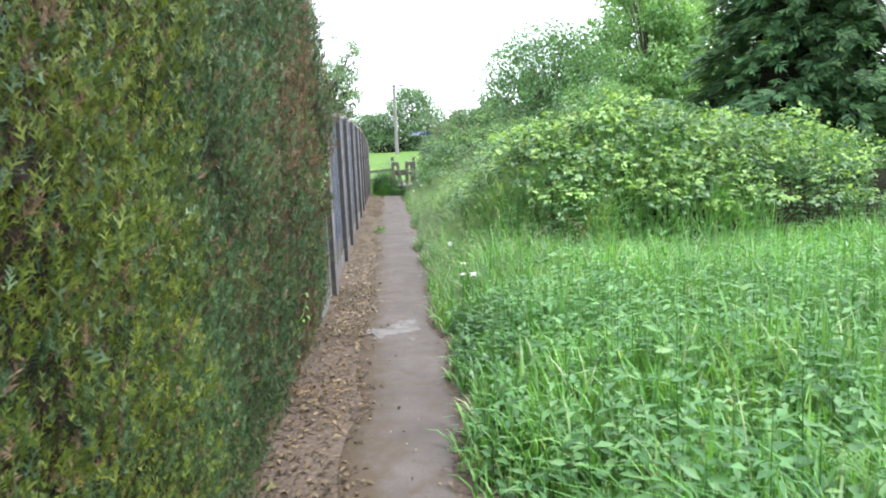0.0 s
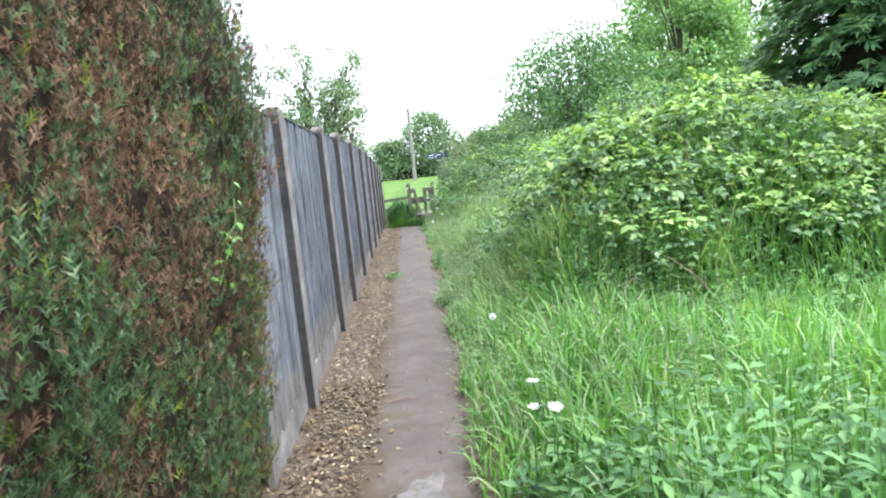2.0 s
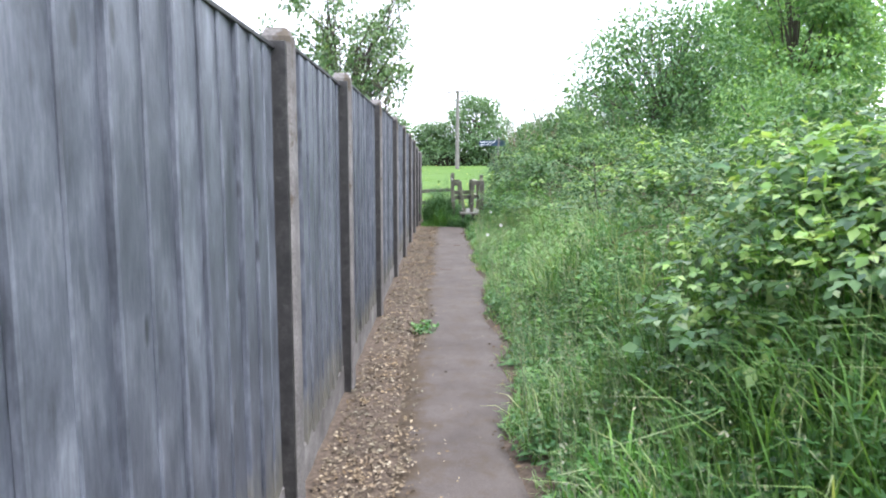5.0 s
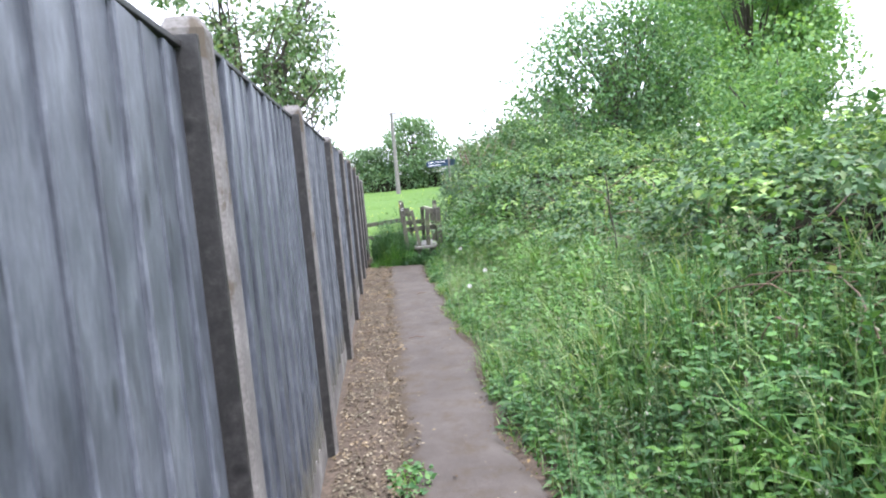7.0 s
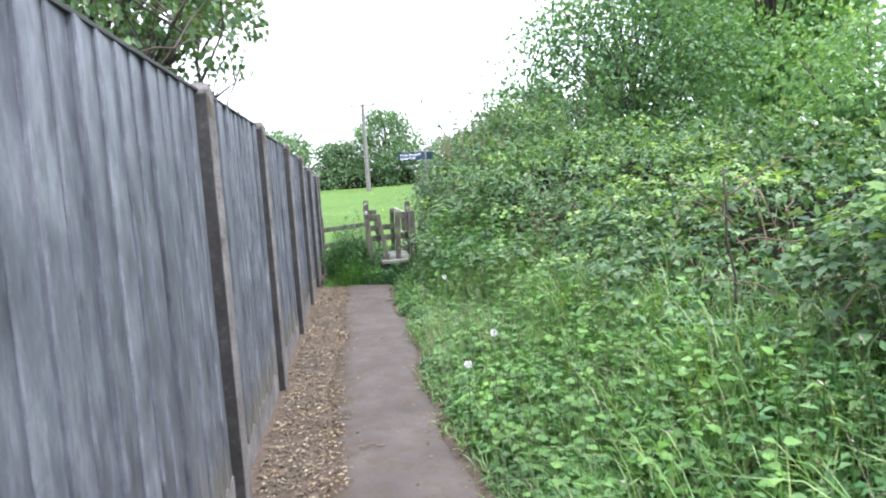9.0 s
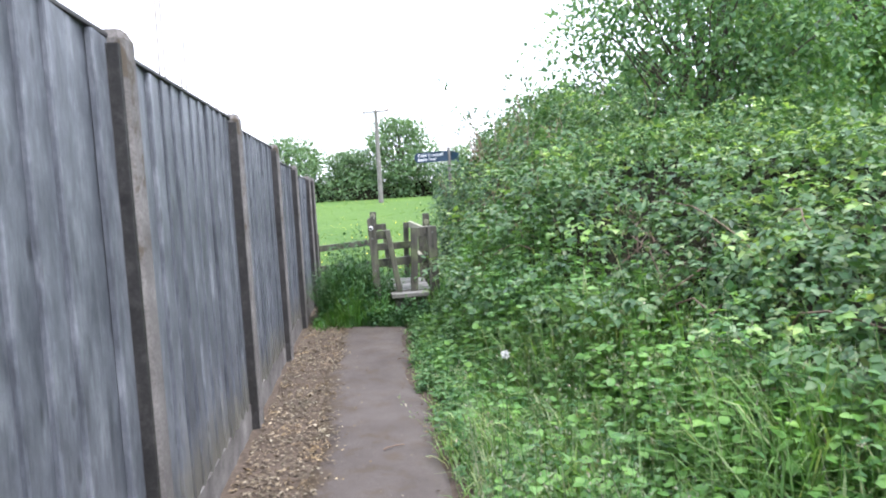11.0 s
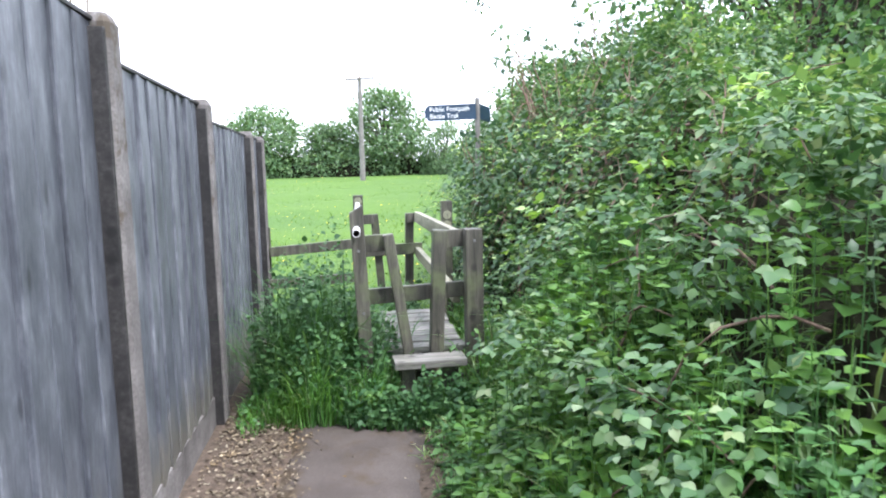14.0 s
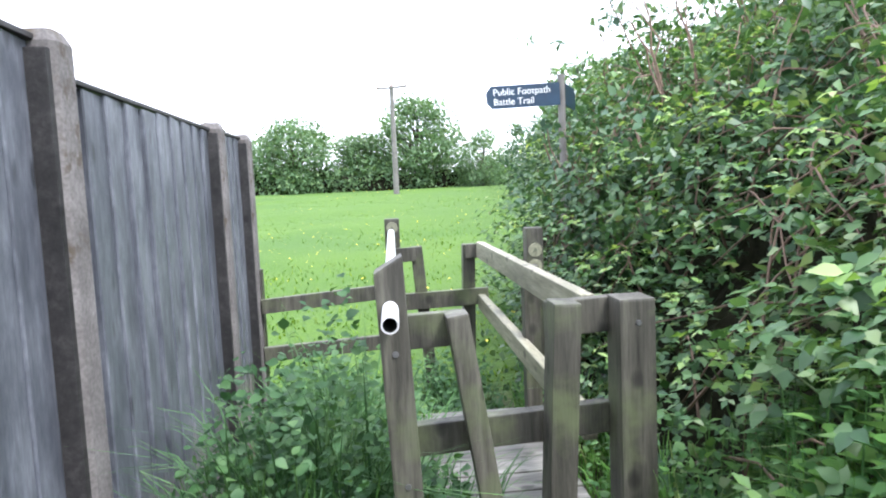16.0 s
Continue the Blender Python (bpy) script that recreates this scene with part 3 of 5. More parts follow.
def board_mesh(height, width, seed, mat):
    """A feather-edged board, thick on one side and thin on the other, gently warped, its foot a little uneven."""
    r = random.Random(seed)
    bm = bmesh.new()
    rows = []
    bow, tw = r.uniform(-0.004, 0.004), r.uniform(-0.003, 0.003)
    for k in range(6):
        t = k / 5
        z = t * height + (r.uniform(-0.006, 0.006) if k in (0, 5) else 0)
        x = bow * math.sin(math.pi * t) + tw * t
        rows.append([bm.verts.new(p) for p in ((x, 0, z), (x + 0.016, 0, z), (x + 0.02, 0.004, z), (x + 0.006, width, z), (x, width, z))])
    for a, b in zip(rows, rows[1:]):
        for k in range(5):
            bm.faces.new((a[k], a[(k + 1) % 5], b[(k + 1) % 5], b[k]))
    bm.faces.new(rows[-1])
    me = bpy.data.meshes.new("board")
    bm.to_mesh(me)
    bm.free()
    me.materials.append(mat)
    return me


for i in range(len(POST_Y) - 1):
    y0, y1, top = POST_Y[i] + 0.05, POST_Y[i + 1] - 0.05, PANEL_TOP[i]
    panel = new("panel")
    panel.parent, panel.location = fence, (FX, y0, 0)
    # panels 1 to 3 take the darker tone
    dark_panel = i in (1, 2, 3)
    wood = DARK_BOARD if dark_panel else BOARD
    tagged(panel, "panel of darker grey feather-edged boards" if dark_panel else "panel of grey feather-edged boards")
    n = max(4, round((y1 - y0) / 0.145))
    bw = (y1 - y0) / n
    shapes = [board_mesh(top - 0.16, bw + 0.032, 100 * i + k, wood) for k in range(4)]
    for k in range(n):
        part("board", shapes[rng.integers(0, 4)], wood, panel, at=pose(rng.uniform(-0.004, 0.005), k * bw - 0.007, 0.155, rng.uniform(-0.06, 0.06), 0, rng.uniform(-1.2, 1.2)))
    part("gravel_board", block((0.03, y1 - y0, 0.19), (0.0, (y1 - y0) / 2, 0.07), 0.004), CONCRETE, panel, "concrete gravel board at the foot")
    part("capping", block((0.036, y1 - y0, 0.014), (0.004, (y1 - y0) / 2, top + 0.003), 0.003), CAP_WOOD, panel, "thin dark capping strip")
    for z in (0.35, 1.0, top - 0.2):
        part("back_rail", block((0.04, y1 - y0, 0.08), (-0.024, (y1 - y0) / 2, z), 0.004), CAP_WOOD, panel)

# ---- conifer hedge ----
def hedge_face(y, z):
    """x of the hedge's trimmed face."""
    f = np.interp(z, [0, 0.25, 0.7, 1.3, 2.0, 2.35, 2.6, 2.75], [-0.15, -0.1, -0.03, 0.02, 0.03, -0.01, -0.14, -0.45])
    end = np.clip((y - 4.93) / 0.4, 0, 1)
    return f - 0.55 * end ** 2.5 + 0.1 * (value_noise(np.stack([y, z], 1), 1.6, 3) - 0.5) + 0.05 * (value_noise(np.stack([y, z], 1), 4.5, 5) - 0.5)


def hedge():
    top = thing("hedge", "tall clipped cypress hedge, green with brown dead patches", "hedge")
    # closed sheet behind the sprays, dead brown with inner shade painted in
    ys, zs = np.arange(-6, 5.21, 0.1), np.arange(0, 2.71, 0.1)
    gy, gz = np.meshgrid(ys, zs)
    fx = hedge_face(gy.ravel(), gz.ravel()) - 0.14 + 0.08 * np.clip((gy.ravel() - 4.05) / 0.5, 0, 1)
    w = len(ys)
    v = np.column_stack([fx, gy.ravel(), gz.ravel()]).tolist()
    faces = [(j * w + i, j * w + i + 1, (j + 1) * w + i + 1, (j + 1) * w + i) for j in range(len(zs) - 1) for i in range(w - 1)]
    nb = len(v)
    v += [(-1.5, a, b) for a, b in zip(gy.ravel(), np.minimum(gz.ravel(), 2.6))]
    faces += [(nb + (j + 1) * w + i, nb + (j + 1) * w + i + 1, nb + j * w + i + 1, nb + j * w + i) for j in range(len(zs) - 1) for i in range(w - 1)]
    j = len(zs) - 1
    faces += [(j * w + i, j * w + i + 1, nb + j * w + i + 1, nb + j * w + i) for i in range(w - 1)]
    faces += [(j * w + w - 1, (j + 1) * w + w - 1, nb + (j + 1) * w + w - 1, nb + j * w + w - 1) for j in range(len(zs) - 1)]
    me = bpy.data.meshes.new("shade_core")
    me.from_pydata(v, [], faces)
    part("shade_core", me, HEDGE_CORE, top, "dark brown sheet for the dead inside of the hedge and its shade")
    n0, n1, n2, n3, n4 = 34000, 104000, 2000, 8000, 4000
    y = np.concatenate([rng.uniform(0.0, 2.2, n0), rng.uniform(-1.2, 5.24, n1 - n0), rng.uniform(-6, -1.2, n2), rng.uniform(5.05, 5.22, n3), rng.uniform(-6, 5.24, n4)])
    z = np.concatenate([rng.uniform(0.02, 2.72, n1 + n2), rng.uniform(0.05, 2.7, n3), np.full(n4, 2.7)])
    x = hedge_face(y, z)
    x[n1 + n2:n1 + n2 + n3] -= rng.uniform(0, 0.22, n3)
    x[n1 + n2 + n3:] -= rng.uniform(0, 1.0, n4)
    nrm = np.tile(np.array([[1.0, 0.0, 0.1]]), (len(y), 1))
    nrm[:, 1] += np.clip((y - 4.68) / 0.4, 0, 1.6)
    nrm[n1 + n2:n1 + n2 + n3] = (0.25, 1, 0.1)
    nrm[n1 + n2 + n3:] = (0.15, 0, 1)
    # upright tufts with shaded furrows between them
    tuft = value_noise(np.stack([y, z * 0.45], 1), 6.5, 13) + 0.5 * value_noise(np.stack([y, z * 0.6], 1), 15, 21) - 0.75
    pos = np.column_stack([x, y, z]) + unit(nrm) * (rng.uniform(-0.11, 0.02, len(y)) + 0.11 * tuft)[:, None]
    along = nrm * rng.uniform(0.05, 0.6, len(y))[:, None] + np.array([0, 0, 1.0]) + rng.normal(0, 0.33, (len(y), 3))
    face = nrm + rng.normal(0, 0.55, (len(y), 3))
    size = rng.uniform(0.026, 0.052, len(y)) * np.where((y > 0) & (y < 2.2), 0.72, 1.0) * (1 + 0.3 * (rng.uniform(0, 1, len(y)) > 0.95)) * np.where(y < -1.2, 2.0, 1.0)
    pick = rng.uniform(0, 1, len(y))
    yellow = pick < np.clip(1.25 - 0.75 * y + 1.3 * (value_noise(pos, 1.6, 2) - 0.5), 0.05, 0.75) + 0.5 * (y > 4.75) * (z < 1.35)
    brown_zone = np.clip((value_noise(pos, 2.1, 9) - 0.4) * 2.4, 0, 0.7) * np.clip((y - 1.2) / 2.6, 0.12, 1)
    dead = (rng.uniform(0, 1, len(y)) < brown_zone + 0.05 + 0.22 * np.clip((y - 3.6) / 1.0, 0, 1))
    for key, mask, mat, lab in (("green_foliage", ~yellow & ~dead, HEDGE_GREEN, ""), ("yellow_foliage", yellow & ~dead, HEDGE_YELLOW, "yellow-green young foliage"), ("dead_foliage", dead, HEDGE_DEAD, "brown dead foliage")):
        part(key, scatter(key, FROND, pos[mask], along[mask], face[mask], size[mask]), mat, top, lab)


hedge()

def crown_leaves(name, blobs, n, smin, smax, shape=LEAF4, squash=0.8):
    """Leaves in clumps round the blobs (centre, radius), thinner towards each clump's outside."""
    b = np.array([(*c, r) for c, r in blobs])
    pr = b[:, 3] ** 2
    k = rng.choice(len(b), n, p=pr / pr.sum())
    d = unit(rng.normal(0, 1, (n, 3)))
    rad = b[k, 3] * rng.uniform(0.35, 1.08, n) ** 0.6
    pos = b[k, :3] + d * rad[:, None] * np.array([1, 1, squash])
    along = d * 0.6 + np.array([0, 0, -0.25]) + rng.normal(0, 0.6, (n, 3))
    face = d * 0.6 + np.array([0, 0, 0.8]) + rng.normal(0, 0.45, (n, 3))
    return scatter(name, shape, pos, along, face, rng.uniform(smin, smax, n))


# ---- bramble bank ----
def bank_foot(y):
    return np.interp(y, [5, 8, 12, 14, 16.3, 18.0, 19.5, 20.6, 23.4, 26, 30], [1.4, 1.3, 1.35, 1.62, 1.62, 1.28, 1.16, 1.45, 1.55, 1.75, 2.6])


def bank_height(x, y):
    d1 = x - bank_foot(y)
    d2 = (y - (6.3 + 0.05 * np.clip(x - 1.5, 0, 9))) * 0.9
    d = np.minimum(d1, d2) - 0.12 * np.exp(-np.abs(d1 - d2) * 2)
    hm = np.interp(y, [6, 10, 13, 15, 18, 19.6, 21.5, 24, 27], [2.05, 1.95, 1.65, 1.5, 1.5, 1.72, 2.1, 2.5, 2.4]) * np.where(y < 12, np.interp(x, [3.2, 4.3, 5.3, 6.5], [1, 0.88, 0.8, 0.68]), 1.0)
    ll = np.interp(y, [6, 10, 13, 15, 19, 24], [0.95, 1.1, 1.4, 1.3, 0.7, 0.6])
    p = np.stack([x, y], 1)
    h = hm * (1 - np.exp(-np.clip(d, 0, None) / ll))
    h *= 1 + 0.30 * (value_noise(p, 0.9, 4) - 0.5) + 0.42 * (value_noise(p, 2.3, 6) - 0.5) + 0.2 * (value_noise(p, 5.1, 7) - 0.5)
    h = h * np.clip((8.0 - x) / 0.9, 0, 1)
    return np.where(d > 0, h, 0.0)


def bank():
    top = thing("bramble_thicket", "overgrown bank of bramble leaves and dry canes beside the path", "bramble bush", kind="stuff")
    xs, ys = np.arange(1.0, 8.2, 0.12), np.arange(5.8, 27.01, 0.12)
    gx, gy = np.meshgrid(xs, ys)
    # closed dark mound under the leaves, its colour giving the shade in the gaps
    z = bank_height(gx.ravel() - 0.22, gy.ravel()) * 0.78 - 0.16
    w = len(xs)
    me = bpy.data.meshes.new("shade_mound")
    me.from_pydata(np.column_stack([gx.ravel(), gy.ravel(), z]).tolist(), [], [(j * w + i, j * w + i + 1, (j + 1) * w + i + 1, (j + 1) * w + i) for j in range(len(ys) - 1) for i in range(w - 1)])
    part("shade_mound", me, INNER_SHADE, top, "near-black mound painted for the shade under the leaves")

    def leaves(name, n, x0, x1, y0, y1, shape, smin, smax, keep_all=False, hmin=0.05):
        x, y = rng.uniform(x0, x1, n * 3), rng.uniform(y0, y1, n * 3)
        e = 0.05
        h = bank_height(x, y)
        hx, hy = (bank_height(x + e, y) - h) / e, (bank_height(x, y + e) - h) / e
        wgt = np.sqrt(1 + np.clip(hx ** 2 + hy ** 2, 0, 12)) * (h > hmin)
        p3 = np.stack([x, y, h], 1)
        thin = np.clip(1.35 - 6.0 * np.clip(value_noise(p3, 1.8, 11) - 0.52, 0, 1), 0.2, 1) if not keep_all else 1
        ok = rng.uniform(0, 1, len(x)) < wgt / 3.2 * thin
        ok &= ~(((np.abs(y - 18.4) < 1.1) | (np.abs(y - 10.8) < 1.9)) & (h > 0.6) & (h < 1.15) & (x < 2.8) & (rng.uniform(0, 1, len(x)) < 0.75))
        x, y, h, hx, hy = (a[ok][:n] for a in (x, y, h, hx, hy))
        nrm = unit(np.column_stack([-np.clip(hx, -3, 3), -np.clip(hy, -3, 3), np.ones(len(x))]))
        lump = value_noise(np.stack([x, y, h], 1), 5.5, 8)
        c = np.column_stack([x, y, h]) + nrm * (rng.uniform(-0.3, 0.06, len(x)) + 0.2 * (lump - 0.5))[:, None]
        spread = unit(nrm * 0.5 + np.array([-0.15, -0.1, 0.25]) + rng.normal(0, 0.7, c.shape))
        face = unit(nrm * 0.45 + np.array([0, 0, 1.2]) + rng.normal(0, 0.4, c.shape))
        sz = rng.uniform(smin, smax, len(c))
        pos, al, fa, ss = [], [], [], []
        side = np.cross(face, spread)
        for k, (f, s) in enumerate(((0.0, 1.0), (1.0, 0.8), (-1.0, 0.8))):
            pos.append(c + spread * (sz * (0.45 if k == 0 else 0.35))[:, None])
            al.append(spread * (1.0 if k == 0 else 0.35) + side * f)
            fa.append(face + rng.normal(0, 0.15, c.shape))
            ss.append(sz * s)
        part(name, scatter(name, shape, np.concatenate(pos), np.concatenate(al), np.concatenate(fa), np.concatenate(ss)), BRAMBLE, top)

    leaves("near_leaves", 2600, 1.7, 2.7, 6.0, 13.0, LEAF8, 0.03, 0.06, hmin=0.65)
    leaves("low_leaves", 1800, 1.5, 2.8, 13.0, 17.5, LEAF8, 0.03, 0.06, hmin=0.55)
    leaves("gap_leaves", 1500, 1.2, 2.7, 17.3, 21.0, LEAF8, 0.03, 0.06)
    leaves("upper_leaves", 5000, 2.2, 4.4, 6.0, 21.0, LEAF4, 0.045, 0.08)
    leaves("corner_leaves", 4000, 1.4, 7.8, 6.0, 9.5, LEAF4, 0.045, 0.08)
    leaves("back_leaves", 3500, 4.2, 7.8, 9.0, 22.0, LEAF4, 0.07, 0.11)
    leaves("hedge_end_leaves", 8000, 1.4, 4.5, 20.8, 26.8, LEAF4, 0.04, 0.075, True)

    def mounds(name, n, x0, x1, y0, y1, shape, per, smin, smax, hmin=0.45, young=0.0):
        """Arching sprays of three-part leaves heaped in mounds, with shaded gaps under and between them."""
        x, y = rng.uniform(x0, x1, n * 14), rng.uniform(y0, y1, n * 14)
        e = 0.08
        h = bank_height(x, y)
        hx, hy = (bank_height(x + e, y) - h) / e, (bank_height(x, y + e) - h) / e
        ok = (h > hmin) & (rng.uniform(0, 1, len(x)) < np.sqrt(1 + np.clip(hx ** 2 + hy ** 2, 0, 9)) / 3.2)
        ok &= rng.uniform(0, 1, len(x)) < np.clip(1.7 - 2.2 * value_noise(np.stack([x, y, h * 1.3], 1), 1.1, 31), 0.12, 1)
        hollow = ((np.abs(y - 18.4) < 1.1) | (np.abs(y - 10.8) < 1.9)) & (h > 0.6) & (h < 1.2) & (x < 2.9)
        ok &= ~(hollow & (rng.uniform(0, 1, len(x)) < 0.8))
        x, y, h, hx, hy = (a[ok][:n] for a in (x, y, h, hx, hy))
        nrm = unit(np.column_stack([-np.clip(hx, -2.5, 2.5), -np.clip(hy, -2.5, 2.5), np.ones(len(x))]))
        c = np.column_stack([x, y, h * 0.95]) + nrm * rng.uniform(-0.1, 0.12, len(x))[:, None]
        c[:, 0] -= rng.uniform(0.05, 0.25, len(x)) * np.clip((h - 1.1) / 0.3, 0, 1) * (x < 2.9) * (y < 20)
        r = rng.uniform(0.12, 0.34, len(x))
        k = np.repeat(np.arange(len(x)), np.maximum(6, (per * (r / 0.23) ** 2).astype(int)))
        m = len(k)
        d = unit(rng.normal(0, 1, (m, 3)) * np.array([1, 1, 0.7]) + nrm[k] * 0.6 + np.array([-0.15, -0.15, 0.75]))
        pos = c[k] + d * (r[k] * rng.uniform(0.7, 1.08, m))[:, None] * np.array([1.2, 1.2, 0.75])
        flat = unit(d * np.array([1, 1, 0.25]) + np.array([0, 0, -0.3]) + rng.normal(0, 0.4, (m, 3)))
        face = unit(d * 0.55 + np.array([0, 0, 1.0]) + rng.normal(0, 0.28, (m, 3)))
        side = np.cross(face, flat)
        sz = rng.uniform(smin, smax, m) * rng.uniform(0.8, 1.15, len(x))[k]
        # upward leaves of some mounds get the lighter colour, as young and lit tops
        is_lit_young = (rng.uniform(0, 1, len(x)) < young)[k] & (d[:, 2] > 0.45)
        for key, sel, mat in ((name, ~is_lit_young, BRAMBLE), ("lit_young_" + name, is_lit_young, BRAMBLE_LIT_YOUNG)):
            if not sel.any():
                continue
            ps, al, fa, ss = [], [], [], []
            for j, (f, q) in enumerate(((0.0, 1.0), (1.0, 0.82), (-1.0, 0.82))):
                ps.append(pos[sel] + flat[sel] * (sz[sel] * (0.4 if j == 0 else 0.3))[:, None])
                al.append(flat[sel] * (1.0 if j == 0 else 0.35) + side[sel] * f)
                fa.append(face[sel] + rng.normal(0, 0.18, pos[sel].shape))
                ss.append(sz[sel] * q)
            part(key, scatter(key, shape, *(np.concatenate(v) for v in (ps, al, fa, ss))), mat, top)

    mounds("path_mounds", 230, 1.6, 2.8, 6.3, 13.0, LEAF8, 17, 0.034, 0.064, 0.85, 0.3)
    mounds("low_mounds", 190, 1.3, 2.8, 13.0, 20.9, LEAF8, 17, 0.032, 0.06, 0.5, 0.08)
    mounds("crest_mounds", 360, 2.6, 4.8, 6.2, 21.0, LEAF4, 20, 0.04, 0.075, 0.8, 0.55)
    mounds("end_mounds", 260, 1.5, 4.2, 20.6, 26.5, LEAF4, 20, 0.028, 0.055, 0.4, 0.35)
    mounds("corner_mounds", 330, 1.6, 7.6, 6.2, 9.6, LEAF4, 20, 0.042, 0.078, 0.55, 0.75)
    mounds("back_mounds", 200, 4.6, 7.8, 9.0, 21.0, LEAF4, 18, 0.06, 0.1, 0.6, 0.2)
    # leafy shoots standing out of the bank
    shoots, tips = [], []
    for _ in range(380):
        y0 = rng.uniform(6.6, 24)
        x0 = bank_foot(y0) + rng.uniform(0.15, 2.4) ** 1.0
        z0 = float(bank_height(np.array([x0]), np.array([y0]))[0])
        if z0 < (0.7 if y0 < 17.5 else 0.4):
            continue
        e = Vector((x0 + rng.normal(-0.08, 0.14), y0 + rng.normal(0, 0.16), z0 + rng.uniform(0.02, 0.2)))
        line = bent((x0, y0, z0 - 0.15), e, 0.04, 5, 0.004, 0.002, 0.01)
        shoots.append(line)
        tips += [(tuple(line[k][0]), 0.05) for k in (2, 3, 4, 5)]
    part("shoots", tubes("shoots", shoots, 4), BRAMBLE, top)
    part("shoot_leaves", crown_leaves("shoot_leaves", tips, 7000, 0.035, 0.065), BRAMBLE, top)
    canes = []
    for k in range(360):
        y0 = rng.uniform(6.6, 25) if k < 240 else rng.uniform(20.6, 24.5)
        x0 = bank_foot(y0) + rng.uniform(0.2, 1.6)
        x1, y1 = x0 + rng.uniform(-0.8, 0.5), y0 + rng.uniform(-1.2, 1.2)
        z0 = float(bank_height(np.array([x0]), np.array([y0]))[0])
        z1 = float(bank_height(np.array([x1]), np.array([y1]))[0])
        if z0 < 0.2 or x1 < bank_foot(y1) + 0.12:
            continue
        canes.append(bent((x0, y0, z0 * 0.8), (x1, y1, z1 + rng.uniform(-0.1, 0.12)), rng.uniform(0.05, 0.25), 6, 0.006, 0.003, 0.02))
    part("canes", tubes("canes", canes, 5), CANE, top, "dry brown bramble canes")


bank()


def tree(name, label, x, y, z, height, rx, base, nblob, n, leaf, mat, bark_r=0.14, lean=(0, 0), sparse=1.0, category="tree"):
    """A tapered trunk, limbs out to each clump of leaves, and the clumps."""
    top = thing(name, label, category, at=(x, y, z))
    ch = (height - base) / 2
    blobs, limbs = [], []
    spine = bent((0, 0, -0.1), (lean[0], lean[1], base + ch * 1.3), 0, 6, bark_r, bark_r * 0.25, 0.08)
    limbs.append(spine)
    for i in range(nblob):
        u = rng.uniform(-0.92, 0.95)
        a = rng.uniform(0, 2 * math.pi)
        q = math.sqrt(max(0.0, 1 - u * u)) * rng.uniform(0.45, 0.95)
        r = rx * rng.uniform(0.2, 0.38) * (1.1 - 0.3 * abs(u))
        c = (lean[0] + rx * q * math.cos(a) * 0.85, lean[1] + rx * q * math.sin(a) * 0.85, base + ch + ch * u * 0.88)
        blobs.append((c, r * sparse))
        k = min(5, max(1, int((c[2] - 0.2) / (base + ch * 1.3) * 4)))
        limbs.append(bent(spine[k][0], c, rng.uniform(-0.1, 0.2), 4, bark_r * 0.2, 0.01, 0.05))
    part("trunk", tubes("trunk", limbs, 6), BARK, top)
    part("crown", crown_leaves("crown", blobs, n, *leaf), mat, top)
    return top


# ---- trees and shrubs to the right of the path ----
tree("shrub_tree", "rounded dense green willow tree behind the brambles", 6.7, 25.0, 0, 5.8, 3.1, 0.4, 150, 27000, (0.07, 0.14), DARK_TREE)
tree("broadleaf_tree", "tall light green tree with gaps in its crown", 11.0, 26.5, 0, 8.8, 2.6, 1.5, 60, 19000, (0.11, 0.2), LIGHT_TREE, 0.18)
tree("broadleaf_tree", "tall light green tree with sky between its branches", 15.5, 36, 0.3, 12.5, 3.6, 3.0, 42, 10000, (0.17, 0.3), LIGHT_TREE, 0.22)
tree("broadleaf_tree", "tall light green tree behind a dark conifer", 22.5, 44, 0.6, 14, 4.5, 2.5, 60, 11000, (0.22, 0.38), LIGHT_TREE, 0.25)
tree("broadleaf_tree", "distant small green tree beyond the thicket", 9.5, 45, 0.8, 5.6, 2.6, 0.8, 36, 6000, (0.18, 0.3), FAR_TREE)
tree("broadleaf_tree", "distant small green tree beyond the thicket", 13.5, 42, 0.8, 6.5, 2.8, 0.8, 36, 6000, (0.18, 0.3), FAR_TREE)
tree("broadleaf_tree", "light green sapling at the back of the bramble bank", 6.6, 18.0, 0, 3.1, 1.5, 0.6, 44, 14000, (0.05, 0.095), LIGHT_TREE)


